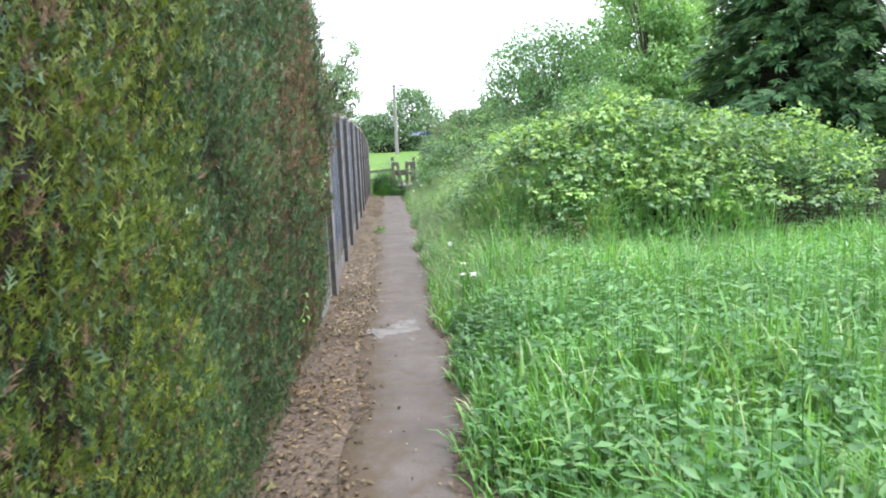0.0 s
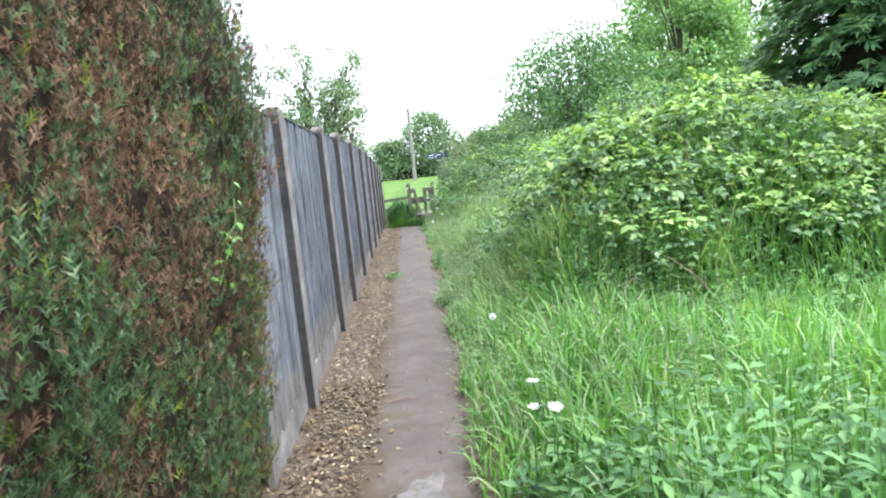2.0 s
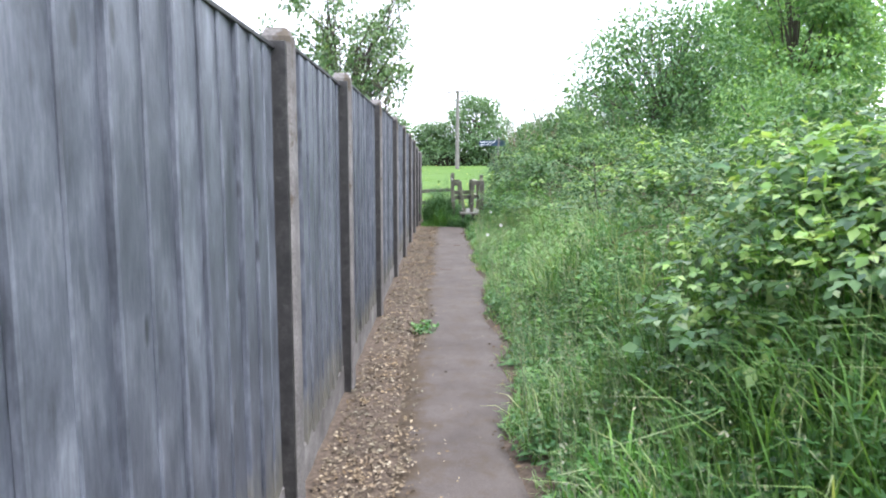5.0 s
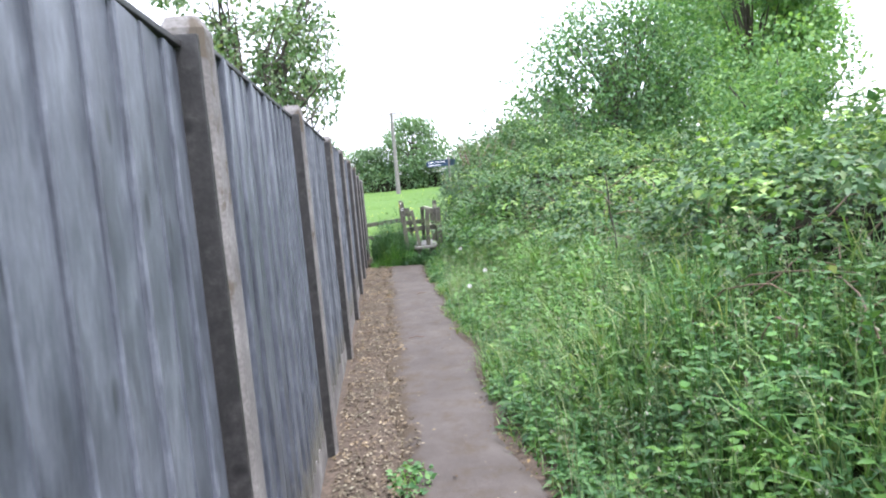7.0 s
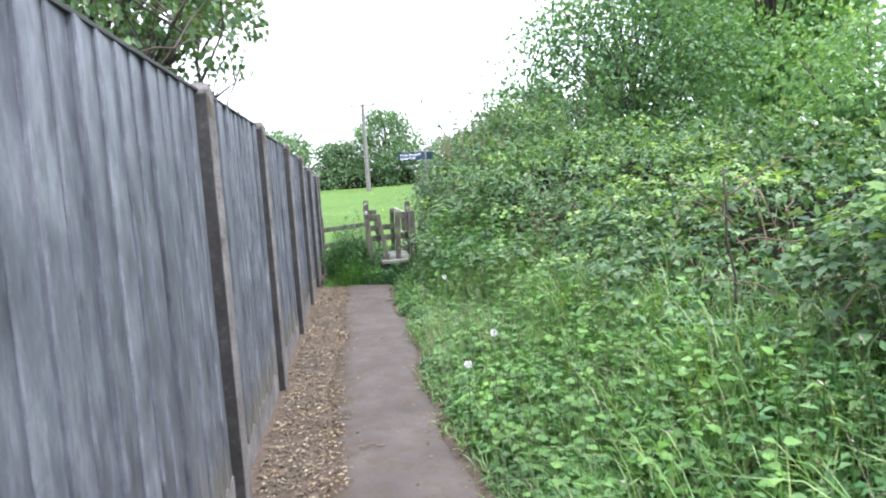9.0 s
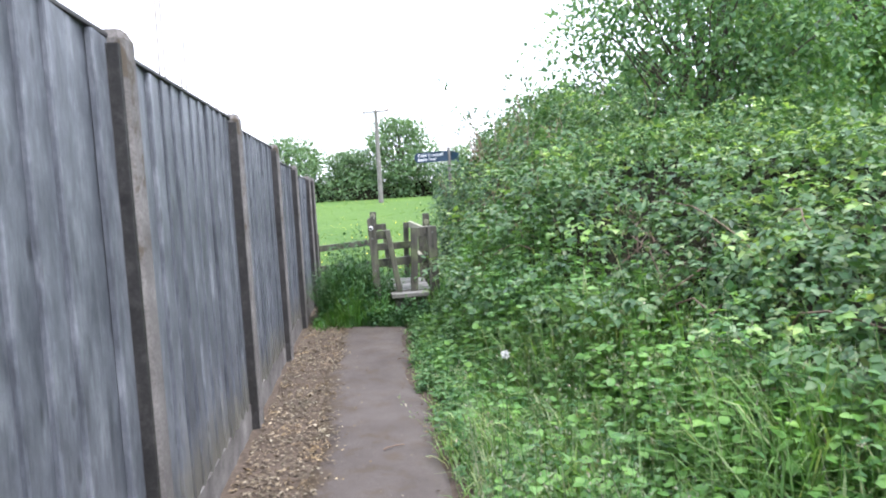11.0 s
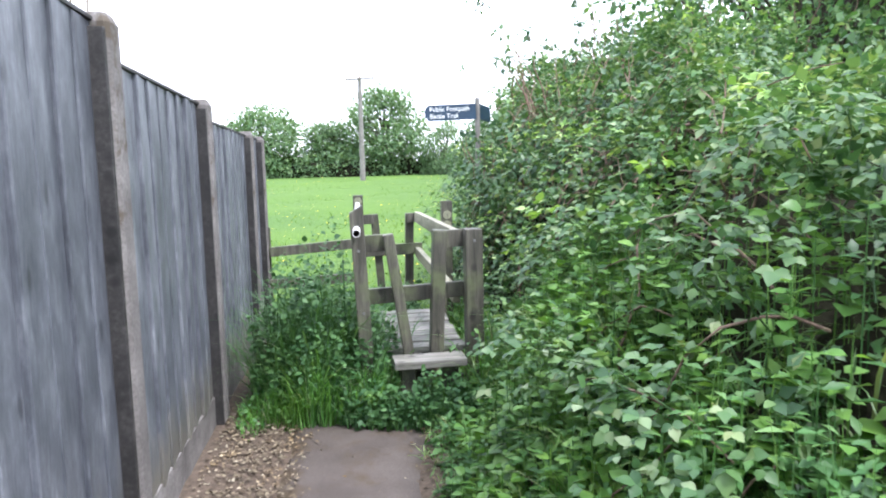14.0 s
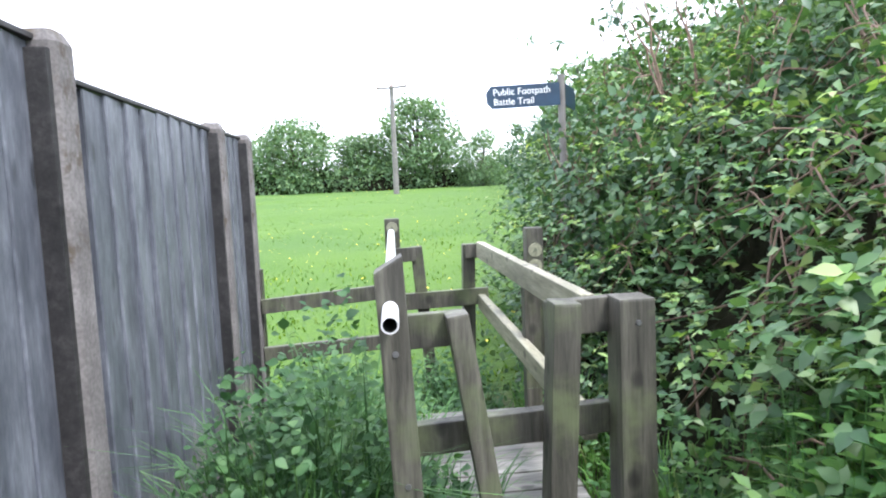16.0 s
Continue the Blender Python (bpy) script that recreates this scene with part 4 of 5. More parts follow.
def conifer(x, y, height, r0):
    top = thing("conifer_tree", "dark green cypress tree with drooping feathery branches", "tree", at=(x, y, 0))
    part("trunk", tubes("trunk", [bent((0, 0, -0.1), (0, 0, height * 0.97), 0, 8, 0.28, 0.02)], 8), BARK, top)
    limbs, pos, al, fa, sz = [], [], [], [], []
    for i in range(420):
        t = rng.uniform(0.05, 1) ** 1.1
        z = 0.4 + t * (height - 0.5)
        r = r0 * (1 - t * 0.85) * rng.uniform(0.75, 1.12)
        a = rng.uniform(0, 2 * math.pi)
        d = np.array([math.cos(a), math.sin(a), 0])
        tip = d * r + np.array([0, 0, z - 0.12 * r])
        limbs.append(bent((0, 0, z + 0.1), tip, 0.12 * r, 4, 0.03, 0.006))
        m = 46
        s = rng.uniform(0.2, 1.0, m) ** 0.8
        sd = np.cross(d, [0, 0, 1])
        p = d * (r * s)[:, None] + sd * (rng.normal(0, 0.2, m) * r * 0.9 * (1.15 - s))[:, None]
        p[:, 2] += z - 0.12 * r * s + 0.12 * r * 4 * s * (1 - s) + rng.normal(0, 0.1, m)
        pos.append(p)
        al.append(d * 0.9 + sd * rng.normal(0, 0.6, m)[:, None] + np.array([0, 0, -0.45]) + rng.normal(0, 0.25, (m, 3)))
        fa.append(np.array([0, 0, 1.0]) + d * 0.4 + rng.normal(0, 0.35, (m, 3)))
        sz.append(rng.uniform(0.26, 0.5, m))
    part("framework", tubes("framework", limbs, 3), BARK, top)
    # added lumpy cone, coloured near black for the shade between the branches
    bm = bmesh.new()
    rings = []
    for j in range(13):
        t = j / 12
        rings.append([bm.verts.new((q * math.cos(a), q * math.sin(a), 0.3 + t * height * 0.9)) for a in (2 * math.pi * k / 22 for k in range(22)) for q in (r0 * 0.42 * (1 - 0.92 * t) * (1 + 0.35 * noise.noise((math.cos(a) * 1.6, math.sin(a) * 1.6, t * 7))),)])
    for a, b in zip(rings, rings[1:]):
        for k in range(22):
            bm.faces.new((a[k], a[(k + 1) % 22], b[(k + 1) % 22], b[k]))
    part("shade_core", bm, INNER_SHADE, top, "lumpy cone painted dark for the shade inside the tree")
    part("crown", scatter("crown", SPRAY_WIDE, *(np.concatenate(v) for v in (pos, al, fa)), np.concatenate(sz)), CONIFER, top)


conifer(9.9, 14.8, 9.5, 3.0)
conifer(13.6, 12.6, 9.0, 3.0)
tree("birch_tree", "pale green birch tree with hanging branches", 9.6, 11.0, 0, 8.0, 1.7, 3.0, 40, 7000, (0.06, 0.12), LIGHT_TREE, 0.1)


def tall_shrubs():
    """The hawthorn and bramble hedgerow by the footbridge and along the field's edge."""
    spots = [(1.98, 23.1, 1.6, 0.4), (2.6, 22.4, 2.25, 0.9), (2.65, 24.5, 2.5, 0.95), (3.5, 23.2, 2.75, 1.1), (4.8, 23.4, 2.8, 1.2), (3.9, 27.5, 2.9, 1.1), (4.6, 31, 2.8, 1.2), (5.6, 35, 2.9, 1.3), (6.6, 40, 3.2, 1.5), (7.6, 46, 3.4, 1.7), (8.4, 52, 3.4, 1.8)]
    for x, y, h, r in spots:
        top = thing("hedgerow_shrub", "tangled green hawthorn shrub at the edge of the pasture", "shrub", "hedgerow shrubs", at=(x, y, float(field_height(y))))
        near = y < 26
        blobs, limbs = [], []
        for i in range(34 if near else 22):
            a, q = rng.uniform(0, 2 * math.pi), rng.uniform(0.1, 0.95)
            c = (r * q * math.cos(a), r * q * math.sin(a), 0.25 + (h - 0.4) * rng.uniform(0, 1) * (1 - 0.3 * q * q))
            blobs.append((c, rng.uniform(0.2, 0.4) * (1 if near else 1.5)))
            limbs.append(bent((rng.normal(0, 0.15), rng.normal(0, 0.15), 0), c, 0.1, 5, 0.018, 0.004, 0.05))
        for i in range(9 if near else 3):
            a = rng.uniform(0, 2 * math.pi)
            p = (r * 0.5 * math.cos(a), r * 0.5 * math.sin(a), h * 0.8)
            q = (p[0] * 1.5, p[1] * 1.5, h * rng.uniform(0.95, 1.1))
            limbs.append(bent(p, q, 0.1, 5, 0.007, 0.003, 0.03))
            blobs.append((q, 0.07))
        part("framework", tubes("framework", limbs, 5), CANE if near else BARK, top)
        part("leaves", crown_leaves("leaves", blobs, int(8000 * min(1, r)) if near else 2600, *((0.04, 0.075) if near else (0.12, 0.22))), SHRUB, top)


tall_shrubs()


def overhanging_shoot():
    top = thing("bramble_shoot", "thin bare shoot with a leaf tuft arching over the bridge", "branch", at=(2.6, 23.4, 1.6))
    line = bent((0, 0, 0), (-0.75, -0.15, 1.36), 0.12, 7, 0.008, 0.0025, 0.01)
    part("stem", tubes("stem", [line], 5), CANE, top)
    part("leaves", crown_leaves("leaves", [((-0.75, -0.15, 1.36), 0.09), ((-0.66, -0.13, 1.26), 0.06)], 30, 0.04, 0.06), SHRUB, top)


overhanging_shoot()


def dead_branch():
    """A bare broken sapling standing out of the brambles."""
    top = thing("dead_branch", "bare dark broken branch sticking out of the brambles", "branch", at=(2.3, 13.7, 0.42))
    part("stem", tubes("stem", [bent((0.1, 0.1, -0.3), (-0.06, 0, 0.98), 0.03, 7, 0.01, 0.005, 0.012)], 6), BARK, top)
    for p, q in (((0.0, 0.02, 0.7), (-0.5, -0.35, 0.95)), ((0.02, 0.02, 0.62), (0.55, -0.3, 0.5)), ((-0.03, 0, 0.85), (0.4, -0.2, 1.05))):
        part("twig", tubes("twig", [bent(p, q, 0.05, 6, 0.005, 0.002, 0.02)], 5), CANE, top)


dead_branch()

# ---- garden behind the fence ----
def apple_tree():
    top = thing("apple_tree", "small twiggy apple tree leaning over the fence", "tree", at=(-1.2, 15.2, 0))
    limbs, blobs = [], []
    spine = bent((0, 0, -0.1), (0.25, 0, 1.9), 0, 5, 0.09, 0.06, 0.03)
    limbs.append(spine)
    for i in range(30):
        a = rng.uniform(0, 2 * math.pi)
        q = rng.uniform(0.5, 1.5)
        e = Vector((min(1.1, 0.6 + 0.85 * q * math.cos(a)), q * 1.1 * math.sin(a), rng.uniform(1.9, 3.7)))
        b = bent(spine[rng.integers(2, 6)][0], e, rng.uniform(-0.1, 0.25), 6, 0.032, 0.006, 0.05)
        limbs.append(b)
        for k in (3, 4, 5, 6):
            for _ in range(3):
                t = b[k][0] + Vector(rng.normal(0, 0.26, 3)) + Vector((0, 0, 0.05))
                if t.x > 1.2 or (t.x > 0.85 and t.z < 2.1):
                    continue
                limbs.append(bent(b[k][0], t, 0.03, 3, 0.006, 0.002))
                blobs.append((tuple(t), rng.uniform(0.06, 0.15)))
    for i in range(9):
        s = Vector((0.65 + 0.2 * rng.uniform(), rng.uniform(-0.8, 0.8), rng.uniform(2.3, 3.3)))
        e = s + Vector((rng.uniform(0.05, 0.3), rng.uniform(-0.2, 0.2), rng.uniform(-0.05, 0.25)))
        limbs.append(bent(spine[4][0], s, 0.2, 5, 0.02, 0.007, 0.04))
        limbs.append(bent(s, e, 0.05, 5, 0.006, 0.002, 0.03))
        for t in (0.35, 0.7, 1.0):
            blobs.append((tuple(s.lerp(e, t)), 0.05))
    part("trunk", tubes("trunk", limbs, 5), BARK, top)
    part("crown", crown_leaves("crown", blobs, 12000, 0.038, 0.07, LEAF4, 1.0), APPLE, top)


apple_tree()
for cx, cy, ch, lx, ly in [(-0.75, 18.45, 3.3, 0.0, 0.05), (-0.78, 18.78, 3.5, -0.03, 0.04), (-0.72, 18.96, 3.1, 0.0, -0.03), (-0.76, 19.13, 3.4, 0.03, 0.05), (-0.75, 20.34, 2.6, 0.0, 0.0), (-0.75, 20.62, 3.4, 0.04, 0.25), (-0.78, 20.75, 2.7, 0.02, 0.05), (-0.74, 20.92, 3.6, 0.04, 0.12)]:
    c = part("garden_cane", tubes("garden_cane", [bent((0, 0, 0), (lx, ly, ch), 0, 6, 0.008, 0.006, 0.004)], 6), GARDEN_CANE, None)
    c.location = (cx, cy, -0.02)
    tagged(c, "thin upright bamboo cane in the garden", "cane", "garden canes")

# ---- stile and footbridge ----
def bolt(p, parent):
    bm = bmesh.new()
    bmesh.ops.create_cone(bm, cap_ends=True, segments=8, radius1=0.012, radius2=0.008, depth=0.012, matrix=pose(*p, 90, 0, 0))
    part("bolt", bm, BOLT, parent)


def stile(y, rear):
    s = thing("stile", "weathered mossy timber step stile at the footbridge" if not rear else "far timber stile of the footbridge towards the pasture", "stile", "stiles", at=(0, y, 0))
    if not rear:
        bm = beam((0.735, -0.02, -0.1), (0.684, -0.02, 1.15), 0.09, 0.075, 0.008)
        for v in bm.verts:
            if v.co.z > 1.0:
                v.co.z += 0.55 * (v.co.x - 0.684)
        part("post", bm, STILE_WOOD, s, "tall leaning post with a slanted top")
        part("post", beam((0.965, 0.03, 0.28), (0.86, 0.03, 1.0), 0.085, 0.06, 0.008), STILE_WOOD, s, "short leaning upright")
        part("post", beam((1.12, 0.03, 0.28), (1.155, 0.03, 1.015), 0.105, 0.075, 0.008), STILE_WOOD, s)
        part("post", beam((1.352, 0.05, -0.1), (1.35, 0.05, 1.015), 0.115, 0.1, 0.008), STILE_WOOD, s)
        part("rail", beam((0.71, 0.085, 0.945), (0.885, 0.085, 0.95), 0.04, 0.095, 0.005), STILE_WOOD, s)
        part("rail", beam((1.12, 0.095, 0.955), (1.35, 0.115, 0.96), 0.045, 0.1, 0.005), STILE_WOOD, s)
        part("rail", beam((0.7, 0.09, 0.635), (1.38, 0.12, 0.66), 0.045, 0.09, 0.005), STILE_WOOD, s)
        for p in ((0.692, -0.062, 0.92), (0.708, -0.062, 0.57), (0.872, -0.004, 0.93), (0.918, -0.004, 0.61), (1.151, -0.012, 0.94), (1.136, -0.012, 0.62), (1.351, -0.004, 0.95)):
            bolt(p, s)
        part("step", block((0.4, 0.17, 0.042), (1.06, -0.13, 0.3), 0.006, rz=2), DECK_WOOD, s, "worn grey step board")
        part("step_leg", block((0.08, 0.1, 0.36), (0.94, -0.11, 0.1), 0.006), STILE_WOOD, s)
        part("step_leg", block((0.08, 0.1, 0.36), (1.18, -0.11, 0.1), 0.006), STILE_WOOD, s)
    else:
        part("post", beam((0.955, 0, -0.1), (0.875, 0, 0.985), 0.085, 0.07, 0.008), STILE_WOOD, s)
        part("post", beam((1.165, 0, -0.1), (1.195, 0, 0.985), 0.09, 0.075, 0.008), STILE_WOOD, s)
        part("rail", beam((0.74, -0.05, 0.94), (0.87, -0.05, 0.945), 0.04, 0.085, 0.005), STILE_WOOD, s)
        part("rail", beam((1.17, -0.055, 0.945), (1.3, -0.055, 0.95), 0.04, 0.085, 0.005), STILE_WOOD, s)
        part("rail", beam((0.72, -0.055, 0.655), (1.3, -0.055, 0.67), 0.045, 0.1, 0.005), STILE_WOOD, s)


stile(20.75, False)
stile(23.1, True)

bridge = thing("footbridge", "narrow timber plank footbridge with a side rail", "footbridge", at=(0, 0, 0))
for k in range(8):
    w = 0.128 + rng.uniform(-0.006, 0.006)
    part("plank", block((0.5 + rng.uniform(-0.02, 0.02), w, 0.035), (0, 0, 0), 0.004), DECK_WOOD, bridge, at=pose(1.06 + rng.uniform(-0.01, 0.01), 20.93 + 0.14 * k, 0.3 + rng.uniform(-0.004, 0.004), 0, 0, rng.uniform(-1, 1)))
for x in (0.88, 1.22):
    part("bearer", block((0.1, 1.2, 0.15), (x, 21.42, 0.205), 0.006), STILE_WOOD, bridge)
for x, y in ((0.88, 20.9), (1.22, 20.9), (0.88, 21.95), (1.22, 21.95)):
    part("footing", block((0.14, 0.14, 0.2), (x, y, 0.04), 0.006), STILE_WOOD, bridge)
part("handrail", beam((1.27, 20.93, 0.955), (1.255, 23.02, 0.955), 0.045, 0.095, 0.006), RAIL_WOOD, bridge, "pale weathered top handrail")
part("handrail", beam((1.27, 20.93, 0.6), (1.255, 23.02, 0.64), 0.045, 0.085, 0.006), RAIL_WOOD, bridge, "pale weathered lower rail")
part("rail_post", beam((1.31, 21.9, 0.0), (1.31, 21.9, 0.98), 0.07, 0.07, 0.006), STILE_WOOD, bridge)


def pipe():
    p, q = Vector((0.681, 20.5, 1.033)), Vector((0.728, 23.06, 1.08))
    tube = thing("handrail_pipe", "white painted metal pipe handrail with an open end", "handrail", at=p)
    d = q - p
    bm = bmesh.new()
    m = d.to_track_quat("Z", "Y").to_matrix().to_4x4()
    rings = []
    for z, r in ((0, 0.017), (0, 0.021), (d.length, 0.021), (d.length, 0.017), (0.3, 0.017)):
        rings.append([bm.verts.new(m @ Vector((r * math.cos(a), r * math.sin(a), z))) for a in (2 * math.pi * k / 20 for k in range(20))])
    for a, b in zip(rings[:3], rings[1:4]):
        for k in range(20):
            bm.faces.new((a[k], a[(k + 1) % 20], b[(k + 1) % 20], b[k])).smooth = a is not rings[0]
    part("tube", bm, WHITE_PIPE, tube)
    bm = bmesh.new()
    a, b = ([bm.verts.new(m @ Vector((0.0168 * math.cos(t), 0.0168 * math.sin(t), z))) for t in (2 * math.pi * k / 20 for k in range(20))] for z in (0.0005, 0.25))
    for k in range(20):
        bm.faces.new((b[k], b[(k + 1) % 20], a[(k + 1) % 20], a[k]))
    bm.faces.new(b)
    part("bore", bm, PIPE_IN, tube, "dark inside of the pipe")


pipe()


def waymark_post(x, y, height, discs, lean=0.0):
    w = thing("waymark_post", "short square waymark post with round faded discs", "post", "waymark posts", at=(x, y, 0))
    part("post", beam((0, 0, -0.1), (lean, 0, height), 0.09, 0.085, 0.008), STILE_WOOD, w)
    for z in discs:
        bm = bmesh.new()
        bmesh.ops.create_cone(bm, cap_ends=True, segments=20, radius1=0.035, radius2=0.034, depth=0.006, matrix=pose(lean * z / height, -0.046, z, 90, 0, 0))
        disc = part("disc", bm, DISC, w, "faded round waymark disc")
        bm = bmesh.new()
        bmesh.ops.create_cone(bm, cap_ends=True, segments=3, radius1=0.014, radius2=0.014, depth=0.003, matrix=pose(lean * z / height, -0.0505, z, 90, 0, 0))
        part("arrow", bm, DISC_MARK, disc)


waymark_post(0.735, 23.14, 1.16, (1.105,))
waymark_post(1.41, 22.3, 1.12, (1.01, 0.93), 0.01)

field_rail = thing("rail_fence", "low two-rail timber fence between fence end and stile", "fence", at=(0, 23.0, 0))
part("rail", beam((-0.05, 0, 0.685), (0.72, 0.02, 0.735), 0.045, 0.085, 0.006), STILE_WOOD, field_rail)
part("rail", beam((-0.05, 0, 0.4), (0.72, 0.02, 0.43), 0.045, 0.085, 0.006), STILE_WOOD, field_rail)
part("post", beam((-0.09, 0.06, -0.1), (-0.09, 0.06, 0.9), 0.09, 0.08, 0.006), STILE_WOOD, field_rail)

# ---- signpost ----
def finger(parent, length, m, texts):
    """A pointed finger board with raised edge and lettering."""
    h, t = 0.075, 0.006
    bm = bmesh.new()
    outline = [(0.0, -h), (length - 0.035, -h), (length, -h * 0.45), (length, h * 0.45), (length - 0.035, h), (0.0, h)]
    f = [bm.verts.new((-x, -t, z)) for x, z in outline]
    b = [bm.verts.new((-x, t, z)) for x, z in outline]
    bm.faces.new(f[::-1])
    bm.faces.new(b)
    for k in range(6):
        bm.faces.new((f[k], f[(k + 1) % 6], b[(k + 1) % 6], b[k]))
    board = part("finger_board", bm, SIGN, parent, "dark green finger board", at=m)
    for txt, z in texts:
        cu = bpy.data.curves.new("lettering", "FONT")
        cu.body, cu.size, cu.align_x, cu.extrude = txt, 0.062, "LEFT", 0.0008
        cu.materials.append(LETTER)
        ob = new("lettering", cu)
        ob.parent = board
        ob.matrix_basis = pose(-length + 0.045, -t - 0.0015, z, 90, 0, 0)
    return board


signpost = thing("signpost", "footpath signpost with dark green finger boards among leaves", "signpost", at=(1.93, 23.55, 0))
part("pole", rod((0, 0, -0.1), (0, 0, 2.06), 0.025, 14), POLE_WOOD, signpost, "grey metal pole")
finger(signpost, 0.5, pose(-0.02, -0.03, 1.93, 0, -2, 0), [("Public Footpath", 0.012), ("Battle Trail", -0.052)])
finger(signpost, 0.45, pose(0.02, 0.0, 1.93, 0, 0, 245), [])

# ---- utility pole ----
pole = thing("utility_pole", "grey wooden utility pole with a crossarm in the pasture", "utility pole", at=(1.5, 53, float(field_height(53)) - 0.25))
part("shaft", rod((0, 0, 0), (0, 0, 5.5), 0.15, 12, 0.1), POLE_WOOD, pole)
part("crossarm", beam((-0.75, -0.1, 5.35), (0.75, -0.1, 5.45), 0.09, 0.1, 0.01), POLE_WOOD, pole)
for x in (-0.68, 0.0, 0.68):
    part("insulator", rod((x, -0.1, 5.42 + 0.05 * x), (x, -0.1, 5.62 + 0.05 * x), 0.05, 8, 0.03), INSULATOR, pole)

# ---- far tree line ----
tree("far_tree", "rounded green tree in the distant hedgerow", -4.6, 62, 1.2, 4.7, 3.4, -1.2, 120, 11000, (0.15, 0.28), FAR_TREE)
tree("far_tree", "tall dark green tree in the distant hedgerow", 3.1, 62, 1.2, 6.0, 3.3, -0.9, 120, 11000, (0.15, 0.28), FAR_TREE)
tree("far_tree", "small green tree beside a taller one in the hedgerow", -0.3, 62.5, 1.2, 3.8, 2.6, -1.2, 70, 10000, (0.13, 0.24), FAR_TREE)
tree("far_tree", "green tree in the distant hedgerow", -10.5, 63, 1.2, 4.6, 3.0, -0.6, 60, 7000, (0.14, 0.26), FAR_TREE)
tree("far_tree", "small green tree where hedgerow and thicket meet", 7.0, 60, 1.2, 3.5, 2.3, -1.0, 60, 9000, (0.09, 0.18), FAR_TREE)


def far_hedge():
    top = thing("hedgerow", "distant dark green hedgerow at the end of the pasture", "hedge", kind="stuff")
    blobs = []
    for k in range(420):
        bx = -26 + 52 * k / 420
        blobs.append(((bx + rng.normal(0, 0.3), 61.3 + rng.normal(0, 0.5) + 0.01 * bx * bx, 1.3 + rng.uniform(0.0, 1.7)), rng.uniform(0.45, 0.8)))
    part("leaves", crown_leaves("leaves", blobs, 17000, 0.18, 0.32), FAR_TREE, top)
    # a lumpy ridge inside, its near-black colour standing in for shade
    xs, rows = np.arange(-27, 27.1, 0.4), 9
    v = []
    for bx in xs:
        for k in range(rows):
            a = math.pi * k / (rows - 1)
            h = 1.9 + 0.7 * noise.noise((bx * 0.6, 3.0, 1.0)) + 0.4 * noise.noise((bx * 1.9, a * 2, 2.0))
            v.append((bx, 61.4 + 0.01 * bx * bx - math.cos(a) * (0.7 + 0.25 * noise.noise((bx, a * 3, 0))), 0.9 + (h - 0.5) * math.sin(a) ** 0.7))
    me = bpy.data.meshes.new("shade_core")
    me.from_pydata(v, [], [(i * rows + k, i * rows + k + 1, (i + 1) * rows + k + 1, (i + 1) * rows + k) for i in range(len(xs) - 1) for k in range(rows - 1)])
    part("shade_core", me, INNER_SHADE, top, "lumpy ridge painted dark for the shade inside the hedgerow")


far_hedge()

# ---- grasses and weeds ----
def meadow_height(x, y):
    """Height of the growth right of the path."""
    d = x - path_right(y)
    return np.clip(0.12 + 0.6 * d, 0.08, 0.46)


def plant(name, label, category, mesh, mat):
    ob = new(name, mesh)
    mesh.materials.append(mat)
    return tagged(ob, label, category, kind="stuff")


def region(n, x0, x1, y0, y1, off=0.02, density=None):
    x, y = rng.uniform(x0, x1, n), rng.uniform(y0, y1, n)
    ok = x > path_right(y) + off + 0.1 * (value_noise(np.stack([x, y], 1), 3.0, 1) - 0.4)
    if density is not None:
        ok &= rng.uniform(0, 1, n) < density(x, y)
    return x[ok], y[ok]


# the meadow before the brambles
x, y = region(66000, 0.6, 7.5, -1.0, 8.2, 0.02, lambda x, y: np.clip(1.45 - x / 6, 0.35, 1))
h = meadow_height(x, y) * rng.uniform(0.6, 1.25, len(x)) * (0.7 + 0.7 * value_noise(np.stack([x, y], 1), 1.4, 2))
plant("meadow_grass", "lush bright green uncut grass", "grass", blades("meadow_grass", np.column_stack([x, y, np.full(len(x), -0.03)]), h, rng.uniform(0.1, 0.9, len(x)), rng.uniform(0.0035, 0.0085, len(x))), GRASS)
# the verge along the brambles, rising with the bank
def slope_base(x, y):
    return bank_height(x, y) * 0.72 - 0.04


x, y = region(56000, 0.7, 2.8, 6.0, 20.7, 0.0, lambda x, y: np.clip(1.2 - 1.8 * np.clip(x - bank_foot(y) - np.interp(y, [7.5, 9.5, 11, 14, 17, 18], [1.2, 0.8, 0.5, 0.4, 0.3, 0.1]), 0, 1), 0, 1) * np.interp(y, [9, 10.5, 12.5, 13.5, 17, 18], [0.75, 0.45, 0.6, 1, 1, 0.6]))
h = np.clip(meadow_height(x, y) * 1.25, 0.08, 0.6) * rng.uniform(0.45, 1.15, len(x)) * (0.45 + 0.9 * value_noise(np.stack([x, y], 1), 1.7, 5)) * np.interp(y, [12, 14, 17, 18], [1, 0.82, 0.82, 0.75])
plant("verge_grass", "long seeding grass leaning towards the path", "grass", blades("verge_grass", np.column_stack([x, y, slope_base(x, y)]), h, rng.uniform(0.2, 1.0, len(x)), rng.uniform(0.002, 0.0055, len(x))), VERGE_GRASS)



